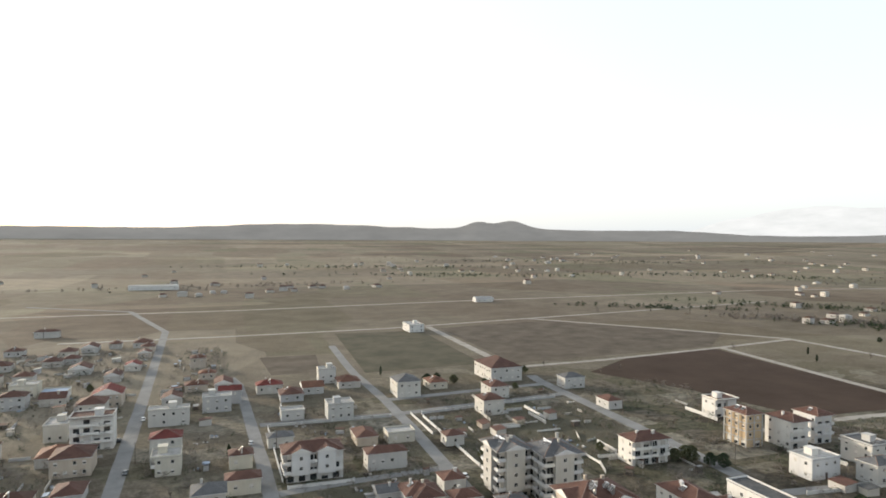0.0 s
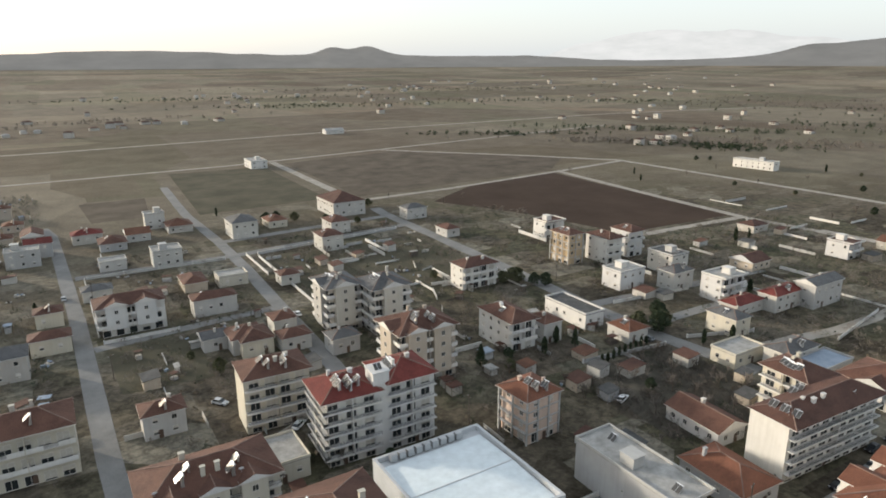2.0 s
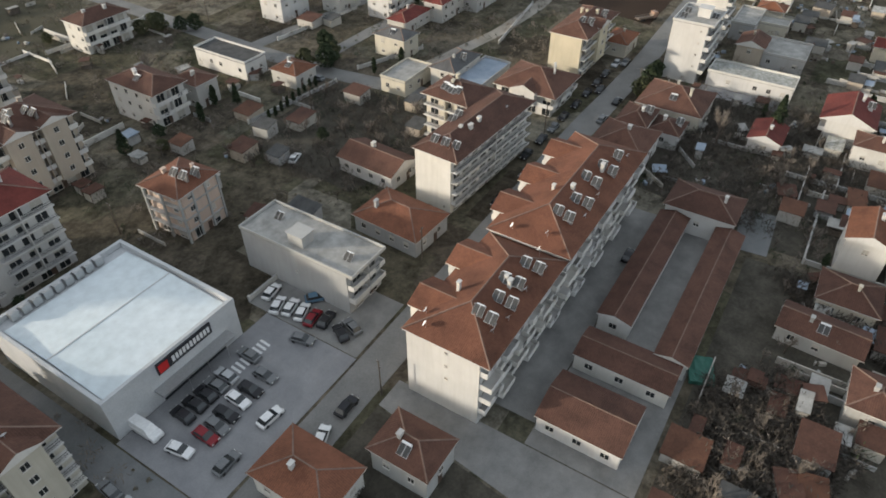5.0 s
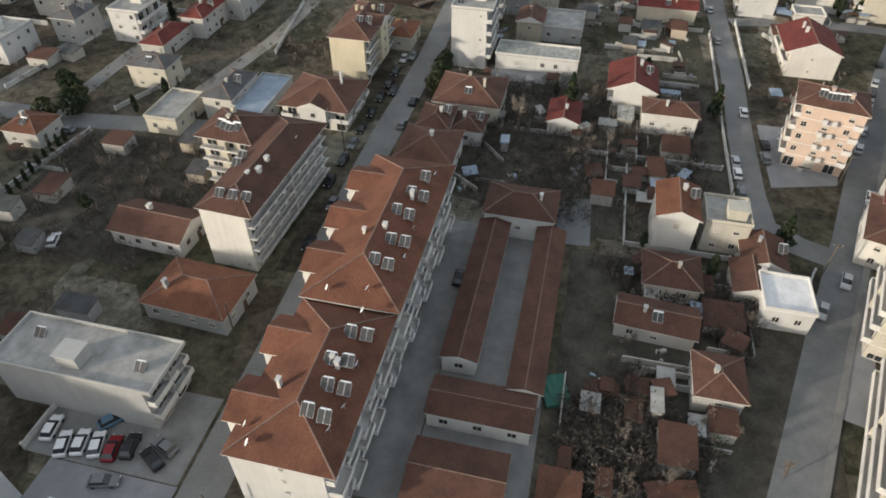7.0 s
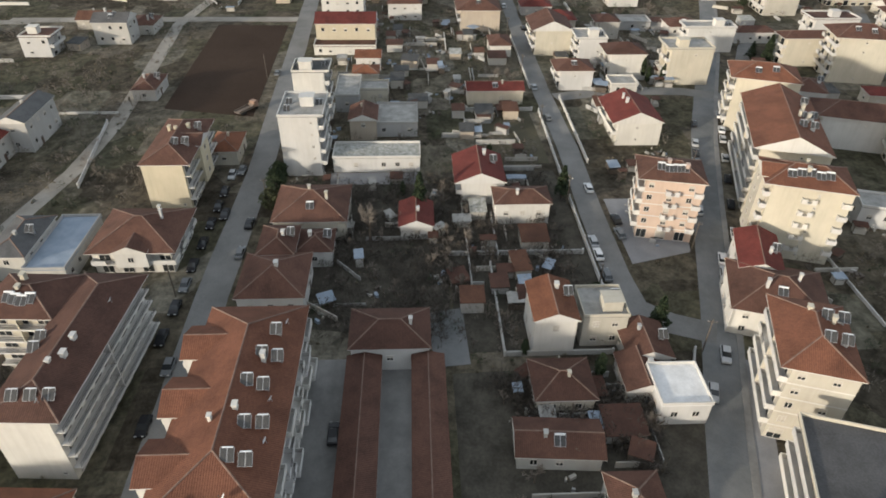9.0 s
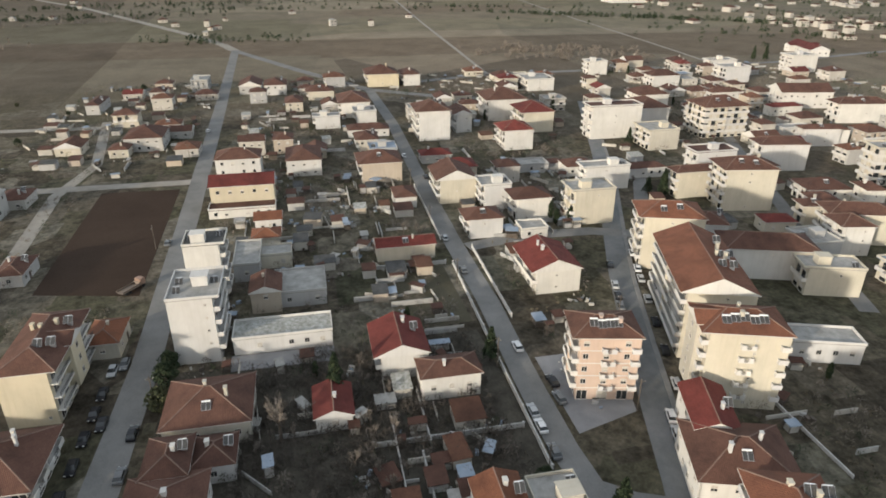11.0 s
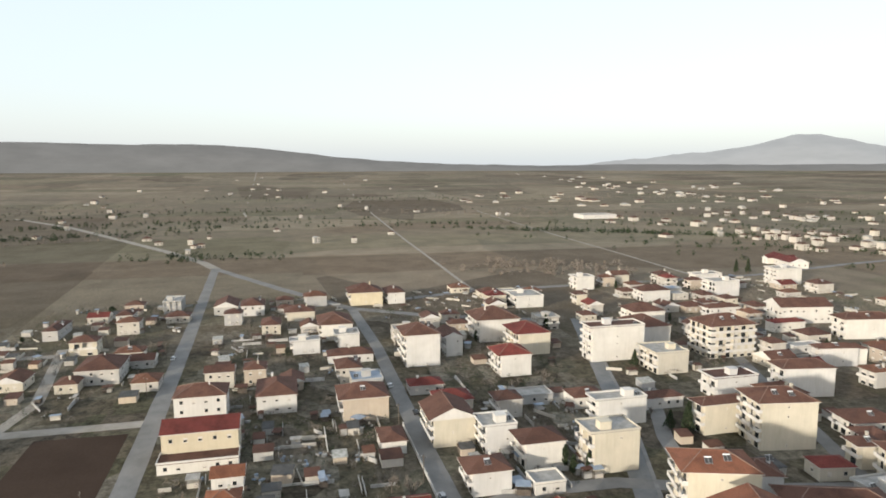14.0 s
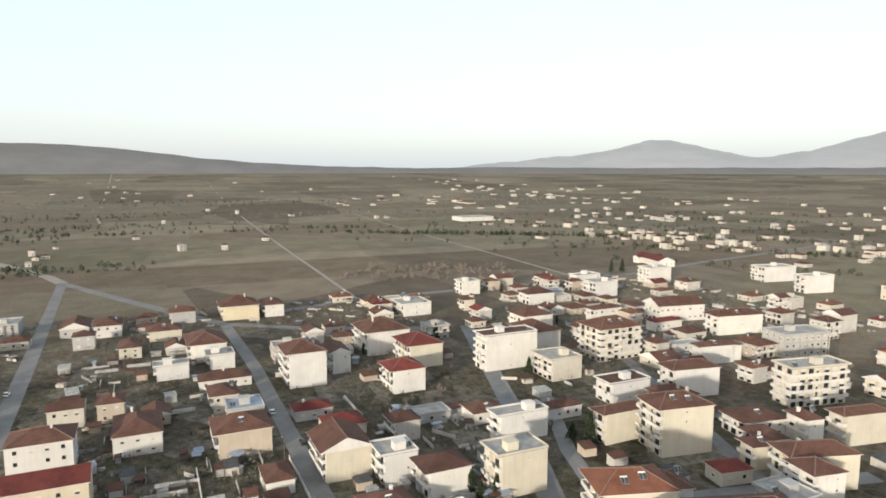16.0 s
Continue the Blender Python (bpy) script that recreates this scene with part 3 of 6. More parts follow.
def building(name, x, y, w, d, h, floors, wall, shape, roof, yaw=0, blind="", balc="", bay=False, step=3.3, plain_walls=False, bays=0, tower=False, gables="", heat=None, rail=False):
    """One building: walls, storey bands, windows, balconies, roof with ridges, chimneys and what stands on it."""
    FOOT.append((x, y, max(w, d) / 2))
    # white houses north of y = 30 take the darker pale render
    if wall == "white" and name == "house" and y > 30:
        wall = "pale"
    k = random.Random(int(x * 13 + y * 7))
    m = pose(x, y, 0, 0, 0, yaw)
    if y < -40 and x > 60 and floors > 1 and not blind and not bay and "W" not in balc and name != "unfinished_building":
        # plain gable walls to the west, balconies along the streets
        if k.random() < 0.9:
            blind, balc = "W", balc.replace("W", "")
        balc = balc or "N"
    storey = "one-storey" if floors == 1 else f"{['', '', 'two', 'three', 'four', 'five', 'six'][floors]}-storey"
    kindword = {"apartment_building": "apartment building", "house": "house", "flat_roofed_building": "building", "unfinished_building": "unfinished building"}[name]
    extra = " and balconies" if balc else ""
    e = empty(name, m, f"{storey} {wall} rendered {kindword} with {WORDS[shape]} {roof} roof{extra}", kindword.split()[-1], "town buildings")
    mat = WALLS[wall]
    fh = h / floors
    ins = {s: (1.35 if s in balc and s in SEEN(y) else 0.0) for s in "WESN"}
    x0, x1, y0, y1 = -w / 2 + ins["W"], w / 2 - ins["E"], -d / 2 + ins["S"], d / 2 - ins["N"]
    bm = bmesh.new()
    if name == "unfinished_building":
        for i in range(1, floors):
            sb = bmesh.new()
            box(sb, -w / 2, -d / 2, i * fh - 0.2, w / 2, d / 2, i * fh)
            part("floor_slab", sb, CONCRETE, e)
        nx, ny = max(2, round(w / 4)), max(2, round(d / 4))
        cm = shared(("column", round(h, 1)), lambda: (lambda b: (box(b, -0.2, -0.2, 0, 0.2, 0.2, h - 0.05), mesh_of(b, "column", CONCRETE))[1])(bmesh.new()))
        for i in range(nx + 1):
            for j in range(ny + 1):
                if i in (0, nx) or j in (0, ny):
                    part("column", cm, None, e).location = (-w / 2 + 0.2 + i * (w - 0.4) / nx, -d / 2 + 0.2 + j * (d - 0.4) / ny, 0)
        x0, x1, y0, y1 = x0 + 0.9, x1 - 0.3, y0 + 0.3, y1 - 0.3
    box(bm, x0, y0, 0, x1, y1, h)
    part("wall", bm, mat, e)
    if floors > 2 and near(x, y) and "W" not in blind and name != "unfinished_building":
        for i in range(1, floors):
            bb = bmesh.new()
            box(bb, x0 - 0.05, y0 - 0.05, i * fh - 0.12, x1 + 0.05, y1 + 0.05, i * fh + 0.08)
            part("storey_band", bb, PARAPET, e)
    if not plain_walls:
        far_panes = None if near(x, y) else bmesh.new()
        for side in SEEN(y):
            fm, length = facade(side, w, d, ins[side] + (0.9 if name == "unfinished_building" and side == "W" else 0.3 if name == "unfinished_building" else 0))
            n = max(1, int((length - 1.2) / step))
            for f in range(floors):
                for i in range(n):
                    u = (i + 0.5) / n * (length - 1.0) - (length - 1.0) / 2
                    if side in blind and (i != n // 2 or k.random() < 0.45):
                        continue
                    door = side in balc
                    if not door and k.random() < 0.12:
                        continue
                    wd, ht = (2.3, 2.25) if door else ((0.6, 0.6) if side in blind else (1.15, 1.25))
                    if f == 0 and floors > 3 and side not in blind:
                        wd, ht = 2.2, 2.3
                    shut = k.choice((0, 0, 0.45, 0.45, 0.8))
                    if far_panes is not None:
                        # small far windows: frame, set-back pane and sill, joined for the whole house
                        pm = fm @ Matrix.Translation((u, 0, f * fh + (ht / 2 + 0.12 if door or ht > 2 else fh * 0.55)))
                        box(far_panes, -wd / 2, -0.06, -ht / 2, wd / 2, 0.02, ht / 2, 0, pm)
                        box(far_panes, -wd / 2 + 0.07, -0.065, -ht / 2 + 0.07, wd / 2 - 0.07, -0.05, ht / 2 - 0.07 - ht * shut, 1, pm)
                        box(far_panes, -wd / 2 - 0.1, -0.16, -ht / 2 - 0.1, wd / 2 + 0.1, -0.062, -ht / 2 - 0.01, 0, pm)
                        continue
                    wm = shared(("win", wd, ht, shut), lambda: window_mesh(wd, ht, shut))
                    ob = part("window", wm, None, e)
                    z = f * fh + (ht / 2 + 0.12 if door or ht > 2 else fh * 0.55)
                    ob.matrix_basis = fm @ Matrix.Translation((u, 0, z))
            if side in balc:
                for f in range(1, floors):
                    runs = 1 if length < 9 else (max(4, int(length / 4.2)) if bays and side == "S" else 2)
                    for q in range(runs):
                        L = length / runs - 0.25
                        b = part("balcony", balcony_mesh(L, 1.33 if runs < 3 else (1.2, 2.0)[(q + f // 2) % 2], 2 if rail else k.choice((0, 0, 1))), None, e)
                        b.matrix_basis = fm @ Matrix.Translation(((q + 0.5) * length / runs - length / 2, 0, f * fh - 0.02))
                if length > 9:
                    dv = bmesh.new()
                    box(dv, -0.1, -1.3, fh, 0.1, 0, h)
                    part("balcony_divider", dv, mat, e).matrix_basis = fm
        if far_panes is not None:
            tagged(part("glazing", far_panes, [WOOD, GLASS], e), kind="stuff")
        if near(x, y):
            dm = shared("door", lambda: (lambda b: (box(b, -0.5, -0.07, 0, 0.5, 0.03, 2.1), mesh_of(b, "door", DARKWOOD))[1])(bmesh.new()))
            fm, length = facade("S", w, d, ins["S"])
            part("door", dm, None, e).matrix_basis = fm @ Matrix.Translation((k.uniform(-0.25, 0.25) * length, -0.02, 0))
    if bay:
        fm, length = facade("W", w, d, ins["W"])
        for f in range(1, floors):
            part("balcony", balcony_mesh(2.8, 1.0, 1), None, e).matrix_basis = fm @ Matrix.Translation((0.4, 0, f * fh - 0.02))
            part("balcony", balcony_mesh(1.8, 1.0, 0), None, e).matrix_basis = fm @ Matrix.Translation((length / 2 - 0.9, 0, f * fh - 0.02))
    if shape == "flat":
        rb = bmesh.new()
        box(rb, -w / 2 - 0.15, -d / 2 - 0.15, h, w / 2 + 0.15, d / 2 + 0.15, h + 0.18)
        rf = part("roof", rb, ROOFS[roof], e)
        pb = bmesh.new()
        W, D, t, ph = w / 2 + 0.15, d / 2 + 0.15, 0.2, 0.75
        box(pb, -W - 0.004, -D - 0.004, h + 0.182, W + 0.004, -D + t, h + ph)
        box(pb, -W - 0.004, D - t, h + 0.182, W + 0.004, D + 0.004, h + ph)
        box(pb, -W - 0.004, -D + t, h + 0.182, -W + t, D - t, h + ph)
        box(pb, W - t, -D + t, h + 0.182, W + 0.004, D - t, h + ph)
        part("parapet", pb, mat, e)
        if floors > 1:
            sb = bmesh.new()
            sx, sy = k.uniform(-0.2, 0.2) * w, k.uniform(-0.2, 0.2) * d
            box(sb, sx - 1.5, sy - 1.7, h + 0.18, sx + 1.5, sy + 1.7, h + 2.5)
            box(sb, sx - 1.7, sy - 1.9, h + 2.5, sx + 1.7, sy + 1.9, h + 2.65)
            part("stair_head", sb, mat, e)
        for i in range(max(1, floors - 1)):
            if floors > 1 and k.random() < (0.75 if near(x, y) else 0.35):
                water_heater(m @ Matrix.Translation((k.uniform(-0.35, 0.35) * w, k.choice((-0.36, 0.34)) * d, h + 0.18)) @ Matrix.Rotation(-math.pi / 2, 4, "Z"))
        return e
    fronts = ["N"] * bays + list(gables)
    for i, side in enumerate(fronts):
        # gabled bays that stand out from a front, their roofs running back into the main one
        fm, length = facade(side, w, d, 0.0)
        same = [q for q, s in enumerate(fronts) if s == side]
        u = ((same.index(i) + 0.5) / len(same) - 0.5) * length * 0.86
        bw, deep = min(6.4, length / len(same) * 0.6), min(w, d) * 0.5
        out = 1.9 if bays else 0.6
        wb = bmesh.new()
        box(wb, -bw / 2, -out, 2.8, bw / 2, 1.6, h + 0.35)
        bay_wall = part("bay", wb, mat, e)
        bay_wall.matrix_basis = fm @ Matrix.Translation((u, 0, 0))
        brm, bl, _ = roof_mesh("gaby", bw, deep + out, bw * 0.24, ROOFS[roof], 0.4)
        br = part("bay_roof", brm, None, e)
        br.matrix_basis = fm @ Matrix.Translation((u, (deep - out) / 2, h + 0.4))
        bc = bmesh.new()
        tube(bc, bl[0][0] + Vector((0, 0, 0.17)), bl[0][1] + Vector((0, 0, 0.17)), 0.1, 0.1, 6)
        part("ridge_cap", bc, RIDGE, br)
        wm = shared(("win", 1.15, 1.25, 0), lambda: window_mesh(1.15, 1.25, 0))
        for f in range(1, floors):
            part("window", wm, None, e).matrix_basis = fm @ Matrix.Translation((u, -out, f * fh + fh * 0.55))
        if bays:
            part("balcony", balcony_mesh(3.4, 1.0, 0), None, e).matrix_basis = fm @ Matrix.Translation((u, -out, h - 3.0))
    if tower:
        tb = bmesh.new()
        box(tb, w / 2 - 1.5, -d / 2 + 1.0, 0, w / 2 + 2.2, -d / 2 + 5.5, h + 3.6)
        box(tb, w / 2 - 1.7, -d / 2 + 0.8, h + 3.6, w / 2 + 2.4, -d / 2 + 5.7, h + 3.85)
        part("stair_tower", tb, mat, e)
        water_heater(m @ Matrix.Translation((w / 2 + 0.3, -d / 2 + 3.2, h + 3.85)))
    rise = min(w, d) / 2 * (0.46 if shape == "hip" else 0.42)
    if shape.startswith("gab"):
        rise = (d if shape == "gabx" or (shape == "gab" and w >= d) else w) / 2 * 0.46
    rm, lines, along_x = roof_mesh(shape, w, d, rise, ROOFS[roof])
    rf = part("roof", rm, None, e)
    rf.location = (0, 0, h)
    cb = bmesh.new()
    for a, b in lines:
        if (b - a).length > 0.2:
            tube(cb, a + Vector((0, 0, 0.17)), b + Vector((0, 0, 0.17)), 0.13, 0.13, 6)
    if near(x, y) or floors > 2:
        part("ridge_cap", cb, RIDGE, rf)
    else:
        cb.free()
    for i in range((1 + (floors > 2) + (w * d > 220)) if near(x, y) else int(k.random() < 0.4)):
        px, py = k.uniform(-0.25, 0.25) * w, k.uniform(-0.28, 0.28) * d
        ch = bmesh.new()
        top = rise + 0.75 if floors < 3 else rise + 0.4
        s = k.uniform(0.3, 0.5)
        box(ch, px - s, py - s * 0.7, 0.15, px + s, py + s * 0.7, top)
        box(ch, px - s - 0.1, py - s * 0.7 - 0.1, top, px + s + 0.1, py + s * 0.7 + 0.1, top + 0.12)
        part("chimney", ch, mat, rf)
    count = heat if heat is not None else ((floors - 1 if near(x, y) else 2) if floors > 3 else (1 if k.random() < (0.45 if near(x, y) else 0.2) else 0))
    slope = rise / ((d if along_x else w) / 2 + 0.5)
    for i in range(count):
        if along_x:
            # pairs side by side on level stands, all turned to the midday sun
            u = (i // 2 + 0.5 + k.uniform(-0.15, 0.15)) / math.ceil(count / 2) - 0.5
            pm = -d / 2 * (0.42, 0.55)[i // 2 % 2]
            py = pm + (i % 2 - 0.5) * 2.3
            z = h + 0.16 + slope * (d / 2 + 0.5 + pm) + 0.6
            water_heater(m @ Matrix.Translation((u * max(w - d * 0.6, 3), py, z)) @ Matrix.Rotation(-math.pi / 2, 4, "Z"), sloped=True)
        else:
            u = (i + 0.5) / count - 0.5
            px = -w / 2 * k.uniform(0.4, 0.55)
            z = h + 0.16 + slope * (w / 2 + 0.5 + px)
            water_heater(m @ Matrix.Translation((px, u * max(d - w * 0.7, 3), z)) @ Matrix.Rotation(-math.atan(slope), 4, "Y") @ Matrix.Rotation(-math.pi / 2, 4, "Z"), True)
    return e


building("apartment_building", -36.6, 134.1, 12.2, 14.0, 15.5, 5, "stone", "hip", "slate", 0, balc='SW', gables='SW')
building("apartment_building", -24.0, 125.4, 13.9, 14.0, 15.5, 5, "stone", "hip", "slate", 0, balc='SW', gables='S')
building("apartment_building", -31.4, 89.9, 17.8, 14.3, 15.5, 5, "beige", "hip", "brown", 0, balc='SW', gables='SSW')
building("apartment_building", 3.1, 94.0, 10.0, 16.9, 9.5, 3, "white", "hip", "brown", 0, balc='S')
building("house", 14.5, 90.5, 7.0, 8.7, 6.5, 2, "white", "hip", "brown", 0)
building("flat_roofed_building", 33.5, 97.7, 8.0, 20.0, 5.0, 1, "white", "flat", "dark", 0)
building("house", 36.9, 76.7, 8.2, 9.0, 4.0, 1, "white", "hip", "orange", 0)
building("unfinished_building", 76.4, 149.6, 8.5, 12.1, 13.0, 4, "tan", "hip", "brown", 0)
building("apartment_building", 91.7, 141.9, 9.0, 14.0, 11.0, 3, "white", "hip", "brown", 0, balc='SN')
building("apartment_building", 107.1, 143.2, 9.0, 12.0, 11.5, 3, "white", "hip", "brown", 0, balc='SN', step=3.4)
building("apartment_building", -63.4, 65.6, 13.2, 12.6, 16.0, 6, "white", "hip", "red", -3, balc='SW', tower=True, rail=True)
building("apartment_building", -49.4, 65.2, 12.0, 12.6, 16.8, 6, "white", "hip", "red", -1, balc='S', rail=True)
building("apartment_building", -72.4, 87.2, 15.4, 11.2, 14.2, 5, "cream", "hip", "brown", -3, blind='W', balc='S', rail=True)
building("unfinished_building", -23.6, 50.6, 10.4, 10.0, 11.0, 4, "pink", "hip", "russet", 4)
building("flat_roofed_building", -22.3, 18.2, 9.2, 25.8, 9.0, 3, "grey", "flat", "concrete", 0, blind='W', balc='S')
building("house", -2.6, 12.6, 10.6, 15.2, 4.0, 1, "grey", "hip", "russet", -3)
building("house", 12.2, 29.4, 9.0, 15.0, 3.6, 1, "white", "gab", "brown", -3)
building("apartment_building", 22.8, 9.9, 31.0, 10.2, 13.2, 5, "white", "hip", "brown", -3, blind='W', balc='S', heat=0, rail=True)
for y_ in (7.6, 10.1, 12.6):
    # a row of collectors along the plain end wall, turned down the street
    water_heater(pose(10.6, y_, 14.55, 0, 0, -90), sloped=True)
for x_ in (20.5, 22.9):
    water_heater(pose(x_, 14.4, 13.9, 0, 0, -90), sloped=True)
building("apartment_building", 33.0, 21.0, 10.5, 12.0, 13.4, 5, "cream", "hip", "brown", -3, balc='WN', rail=True)
building("apartment_building", 62.4, 14.0, 15.6, 17.0, 6.0, 2, "white", "hip", "brown", 0, balc='SW', gables='W')
building("apartment_building", 90.6, 13.2, 23.0, 10.6, 12.2, 4, "yellow", "hip", "brown", 0, blind='W', balc='S', gables='S', rail=True)
building("apartment_building", -22.2, -18.0, 25.2, 13.6, 14.0, 5, "white", "hip", "russet", 0, blind='W', balc='SN', bays=2, heat=8)
building("apartment_building", 8.8, -18.1, 36.4, 14.4, 15.0, 5, "white", "hip", "russet", 0, blind='W', balc='SN', bays=3, heat=9)
building("house", 32.0, -38.2, 9.4, 13.2, 5.4, 1, "white", "hip", "brown", 0)
building("apartment_building", -95.0, 52.6, 23.0, 13.4, 13.6, 5, "cream", "hip", "brown", 0, balc='S', gables='SSS', rail=True)
building("apartment_building", -80.4, 27.0, 17.5, 22.0, 14.0, 5, "cream", "hip", "brown", 0, balc='S', gables='WWSS', heat=6, rail=True)
building("flat_roofed_building", -77.5, 66.4, 8.5, 11.0, 4.4, 1, "cream", "flat", "concrete", 0)
building("house", -56.0, -9.4, 8.2, 12.2, 4.6, 1, "white", "hip", "russet", 0)
building("house", -45.4, -19.2, 7.0, 9.2, 5.0, 1, "grey", "hip", "brown", 0)
building("house", 194.1, -18.4, 11.4, 21.5, 9.0, 2, "yellow", "gab", "red", 0, step=3.4)
building("house", 222.8, -15.1, 12.3, 16.6, 10.0, 3, "white", "hip", "brown", 0, step=3.4)
building("house", 279.8, 30.1, 19.5, 16.3, 6.0, 2, "white", "hip", "brown", 0, step=3.4)
building("unfinished_building", 407.8, 21.7, 17.1, 10.1, 7.0, 2, "grey", "flat", "concrete", 0, step=3.4)
building("house", 379.0, 41.9, 12.9, 8.3, 6.0, 2, "white", "hip", "brown", 0, step=3.4)
building("house", 359.7, 71.0, 23.1, 7.0, 5.0, 1, "white", "hip", "brown", 0, step=3.4)
building("house", 397.4, -9.6, 21.3, 13.2, 5.0, 1, "grey", "gab", "brown", 0, step=3.4)
building("house", 390.7, -24.9, 17.5, 12.9, 6.0, 2, "white", "hip", "brown", 0, step=3.4)
building("house", 342.8, -36.1, 15.6, 9.3, 5.0, 2, "cream", "hip", "brown", 0, step=3.4)
building("house", 369.5, -51.3, 13.3, 16.4, 5.0, 2, "cream", "hip", "brown", 0, step=3.4)
building("house", 326.6, -67.9, 22.0, 16.6, 8.0, 3, "white", "hip", "brown", 0, step=3.4)
building("flat_roofed_building", 307.6, -72.2, 11.4, 11.7, 6.0, 2, "white", "flat", "concrete", 0, step=3.4)
building("house", 298.4, -52.0, 7.7, 13.7, 6.0, 2, "white", "flat", "concrete", 0, step=3.4)
building("house", 280.3, -71.3, 9.4, 19.8, 3.5, 1, "white", "hip", "brown", 0, step=3.4)
building("house", 215.1, -69.0, 14.9, 16.8, 8.0, 2, "beige", "hip", "brown", 0, step=3.4)
building("house", 231.4, -39.9, 19.3, 13.7, 6.5, 2, "white", "hip", "brown", 0, step=3.4)
building("house", 184.9, -74.6, 11.4, 7.5, 4.0, 1, "white", "hip", "brown", 0)
building("house", 405.9, -92.7, 20.7, 21.2, 8.0, 2, "yellow", "hip", "brown", 0, step=3.4)
building("house", 405.1, -111.6, 18.3, 12.1, 7.0, 2, "white", "hip", "brown", 0, step=3.4)
building("apartment_building", 271.4, -100.8, 17.1, 16.1, 14.0, 4, "white", "hip", "brown", 0, balc='SN', step=3.4)
building("house", 282.3, -117.8, 15.5, 9.1, 9.0, 2, "white", "gabx", "brown", 0, step=3.4)
building("apartment_building", 304.5, -146.1, 21.4, 22.1, 11.0, 3, "white", "hip", "brown", 0, balc='SN', step=3.4)
building("apartment_building", 247.6, -135.4, 14.1, 14.4, 9.0, 3, "white", "hip", "red", 0, balc='SN', step=3.4)
building("apartment_building", 277.3, -154.3, 18.7, 16.7, 10.0, 3, "cream", "hip", "red", 0, balc='SN', step=3.4)
building("apartment_building", 255.4, -187.2, 10.2, 26.7, 15.5, 5, "white", "flat", "brown", 0, balc='N', step=3.4)
building("house", 235.1, -200.2, 15.1, 15.6, 9.0, 3, "cream", "flat", "concrete", 0, step=3.4)
building("apartment_building", 249.3, -239.9, 17.2, 24.1, 15.0, 5, "cream", "hip", "brown", 0, balc='WN', step=3.4)
building("apartment_building", 201.0, -206.7, 10.0, 18.8, 8.0, 2, "white", "flat", "brown", 0, balc='SN', step=3.4)
building("house", 172.2, -181.7, 7.0, 18.3, 10.0, 3, "cream", "hip", "brown", 0, step=3.4)
building("apartment_building", 159.6, -192.4, 13.0, 18.9, 15.0, 5, "cream", "hip", "brown", -10, balc='N', step=3.4)
building("apartment_building", 195.3, -234.5, 10.0, 20.7, 11.0, 3, "white", "hip", "brown", -10, balc='SN', step=3.4)
building("house", 224.0, -280.2, 7.3, 22.1, 7.0, 2, "white", "hip", "brown", -10, step=3.4)
building("apartment_building", 258.2, -329.7, 11.2, 28.4, 10.0, 3, "white", "hip", "brown", -10, balc='SN', step=3.4)
building("house", 296.3, -324.6, 16.6, 30.0, 9.0, 2, "white", "gab", "brown", -10, step=3.4)
building("apartment_building", 372.2, -330.4, 14.9, 19.6, 10.0, 3, "white", "flat", "concrete", 0, balc='SN', step=3.4)
building("apartment_building", 408.8, -344.9, 10.1, 21.9, 8.0, 2, "white", "flat", "concrete", 0, balc='SN', step=3.4)
building("apartment_building", 396.3, -401.6, 12.8, 22.3, 12.0, 4, "white", "flat", "concrete", 0, balc='SN', step=3.4)
building("apartment_building", 415.3, -249.0, 11.3, 14.8, 9.0, 3, "white", "flat", "concrete", 0, balc='SN', step=3.4)
building("house", 486.7, -477.5, 7.0, 30.0, 5.0, 1, "white", "gab", "red", 0, step=3.4)
building("house", 373.1, -189.5, 18.7, 18.9, 7.0, 2, "white", "flat", "concrete", 0, step=3.4)
building("house", 367.9, -275.6, 13.2, 20.3, 7.0, 2, "white", "hip", "brown", 0, step=3.4)
building("house", 312.1, -235.9, 16.5, 18.9, 8.0, 2, "white", "hip", "brown", 0, step=3.4)
building("house", 279.8, -217.9, 20.9, 16.9, 9.0, 3, "white", "hip", "brown", 0, step=3.4)
building("house", 186.8, -152.1, 7.0, 19.0, 9.0, 3, "white", "flat", "concrete", 0, step=3.4)
building("apartment_building", 157.5, -133.2, 10.0, 15.3, 12.0, 3, "cream", "flat", "concrete", 0, balc='SN')
building("house", 188.3, -93.2, 15.9, 14.6, 9.0, 3, "cream", "gabx", "brown", 0, step=3.4)
building("apartment_building", 176.5, -105.4, 10.0, 10.9, 9.0, 3, "white", "flat", "concrete", 0, balc='SN')
building("apartment_building", 164.5, -114.6, 10.5, 13.3, 8.0, 2, "white", "hip", "brown", 0, balc='SN')
building("apartment_building", 153.5, -95.0, 10.0, 12.0, 6.5, 2, "white", "hip", "brown", 0, balc='SN')
building("house", 148.9, -110.8, 7.0, 8.6, 3.0, 1, "white", "flat", "concrete", 0)
building("house", 141.2, -68.2, 7.0, 17.2, 4.5, 1, "cream", "gab", "red", 0)
building("house", 118.0, -104.4, 16.4, 13.6, 6.8, 2, "white", "gabx", "red", 0)
building("house", 87.0, -58.4, 13.3, 11.4, 6.0, 2, "white", "gabx", "red", 0)
building("house", 75.2, -67.3, 7.0, 12.3, 5.5, 1, "white", "hip", "brown", 0)
building("apartment_building", 69.8, -98.4, 10.0, 13.4, 15.0, 5, "pink", "hip", "brown", -12, balc='N', bay=True)
building("apartment_building", 62.4, -124.0, 10.9, 16.6, 17.5, 6, "cream", "hip", "russet", -17.5, blind='W', balc='N', bay=True, gables='N')
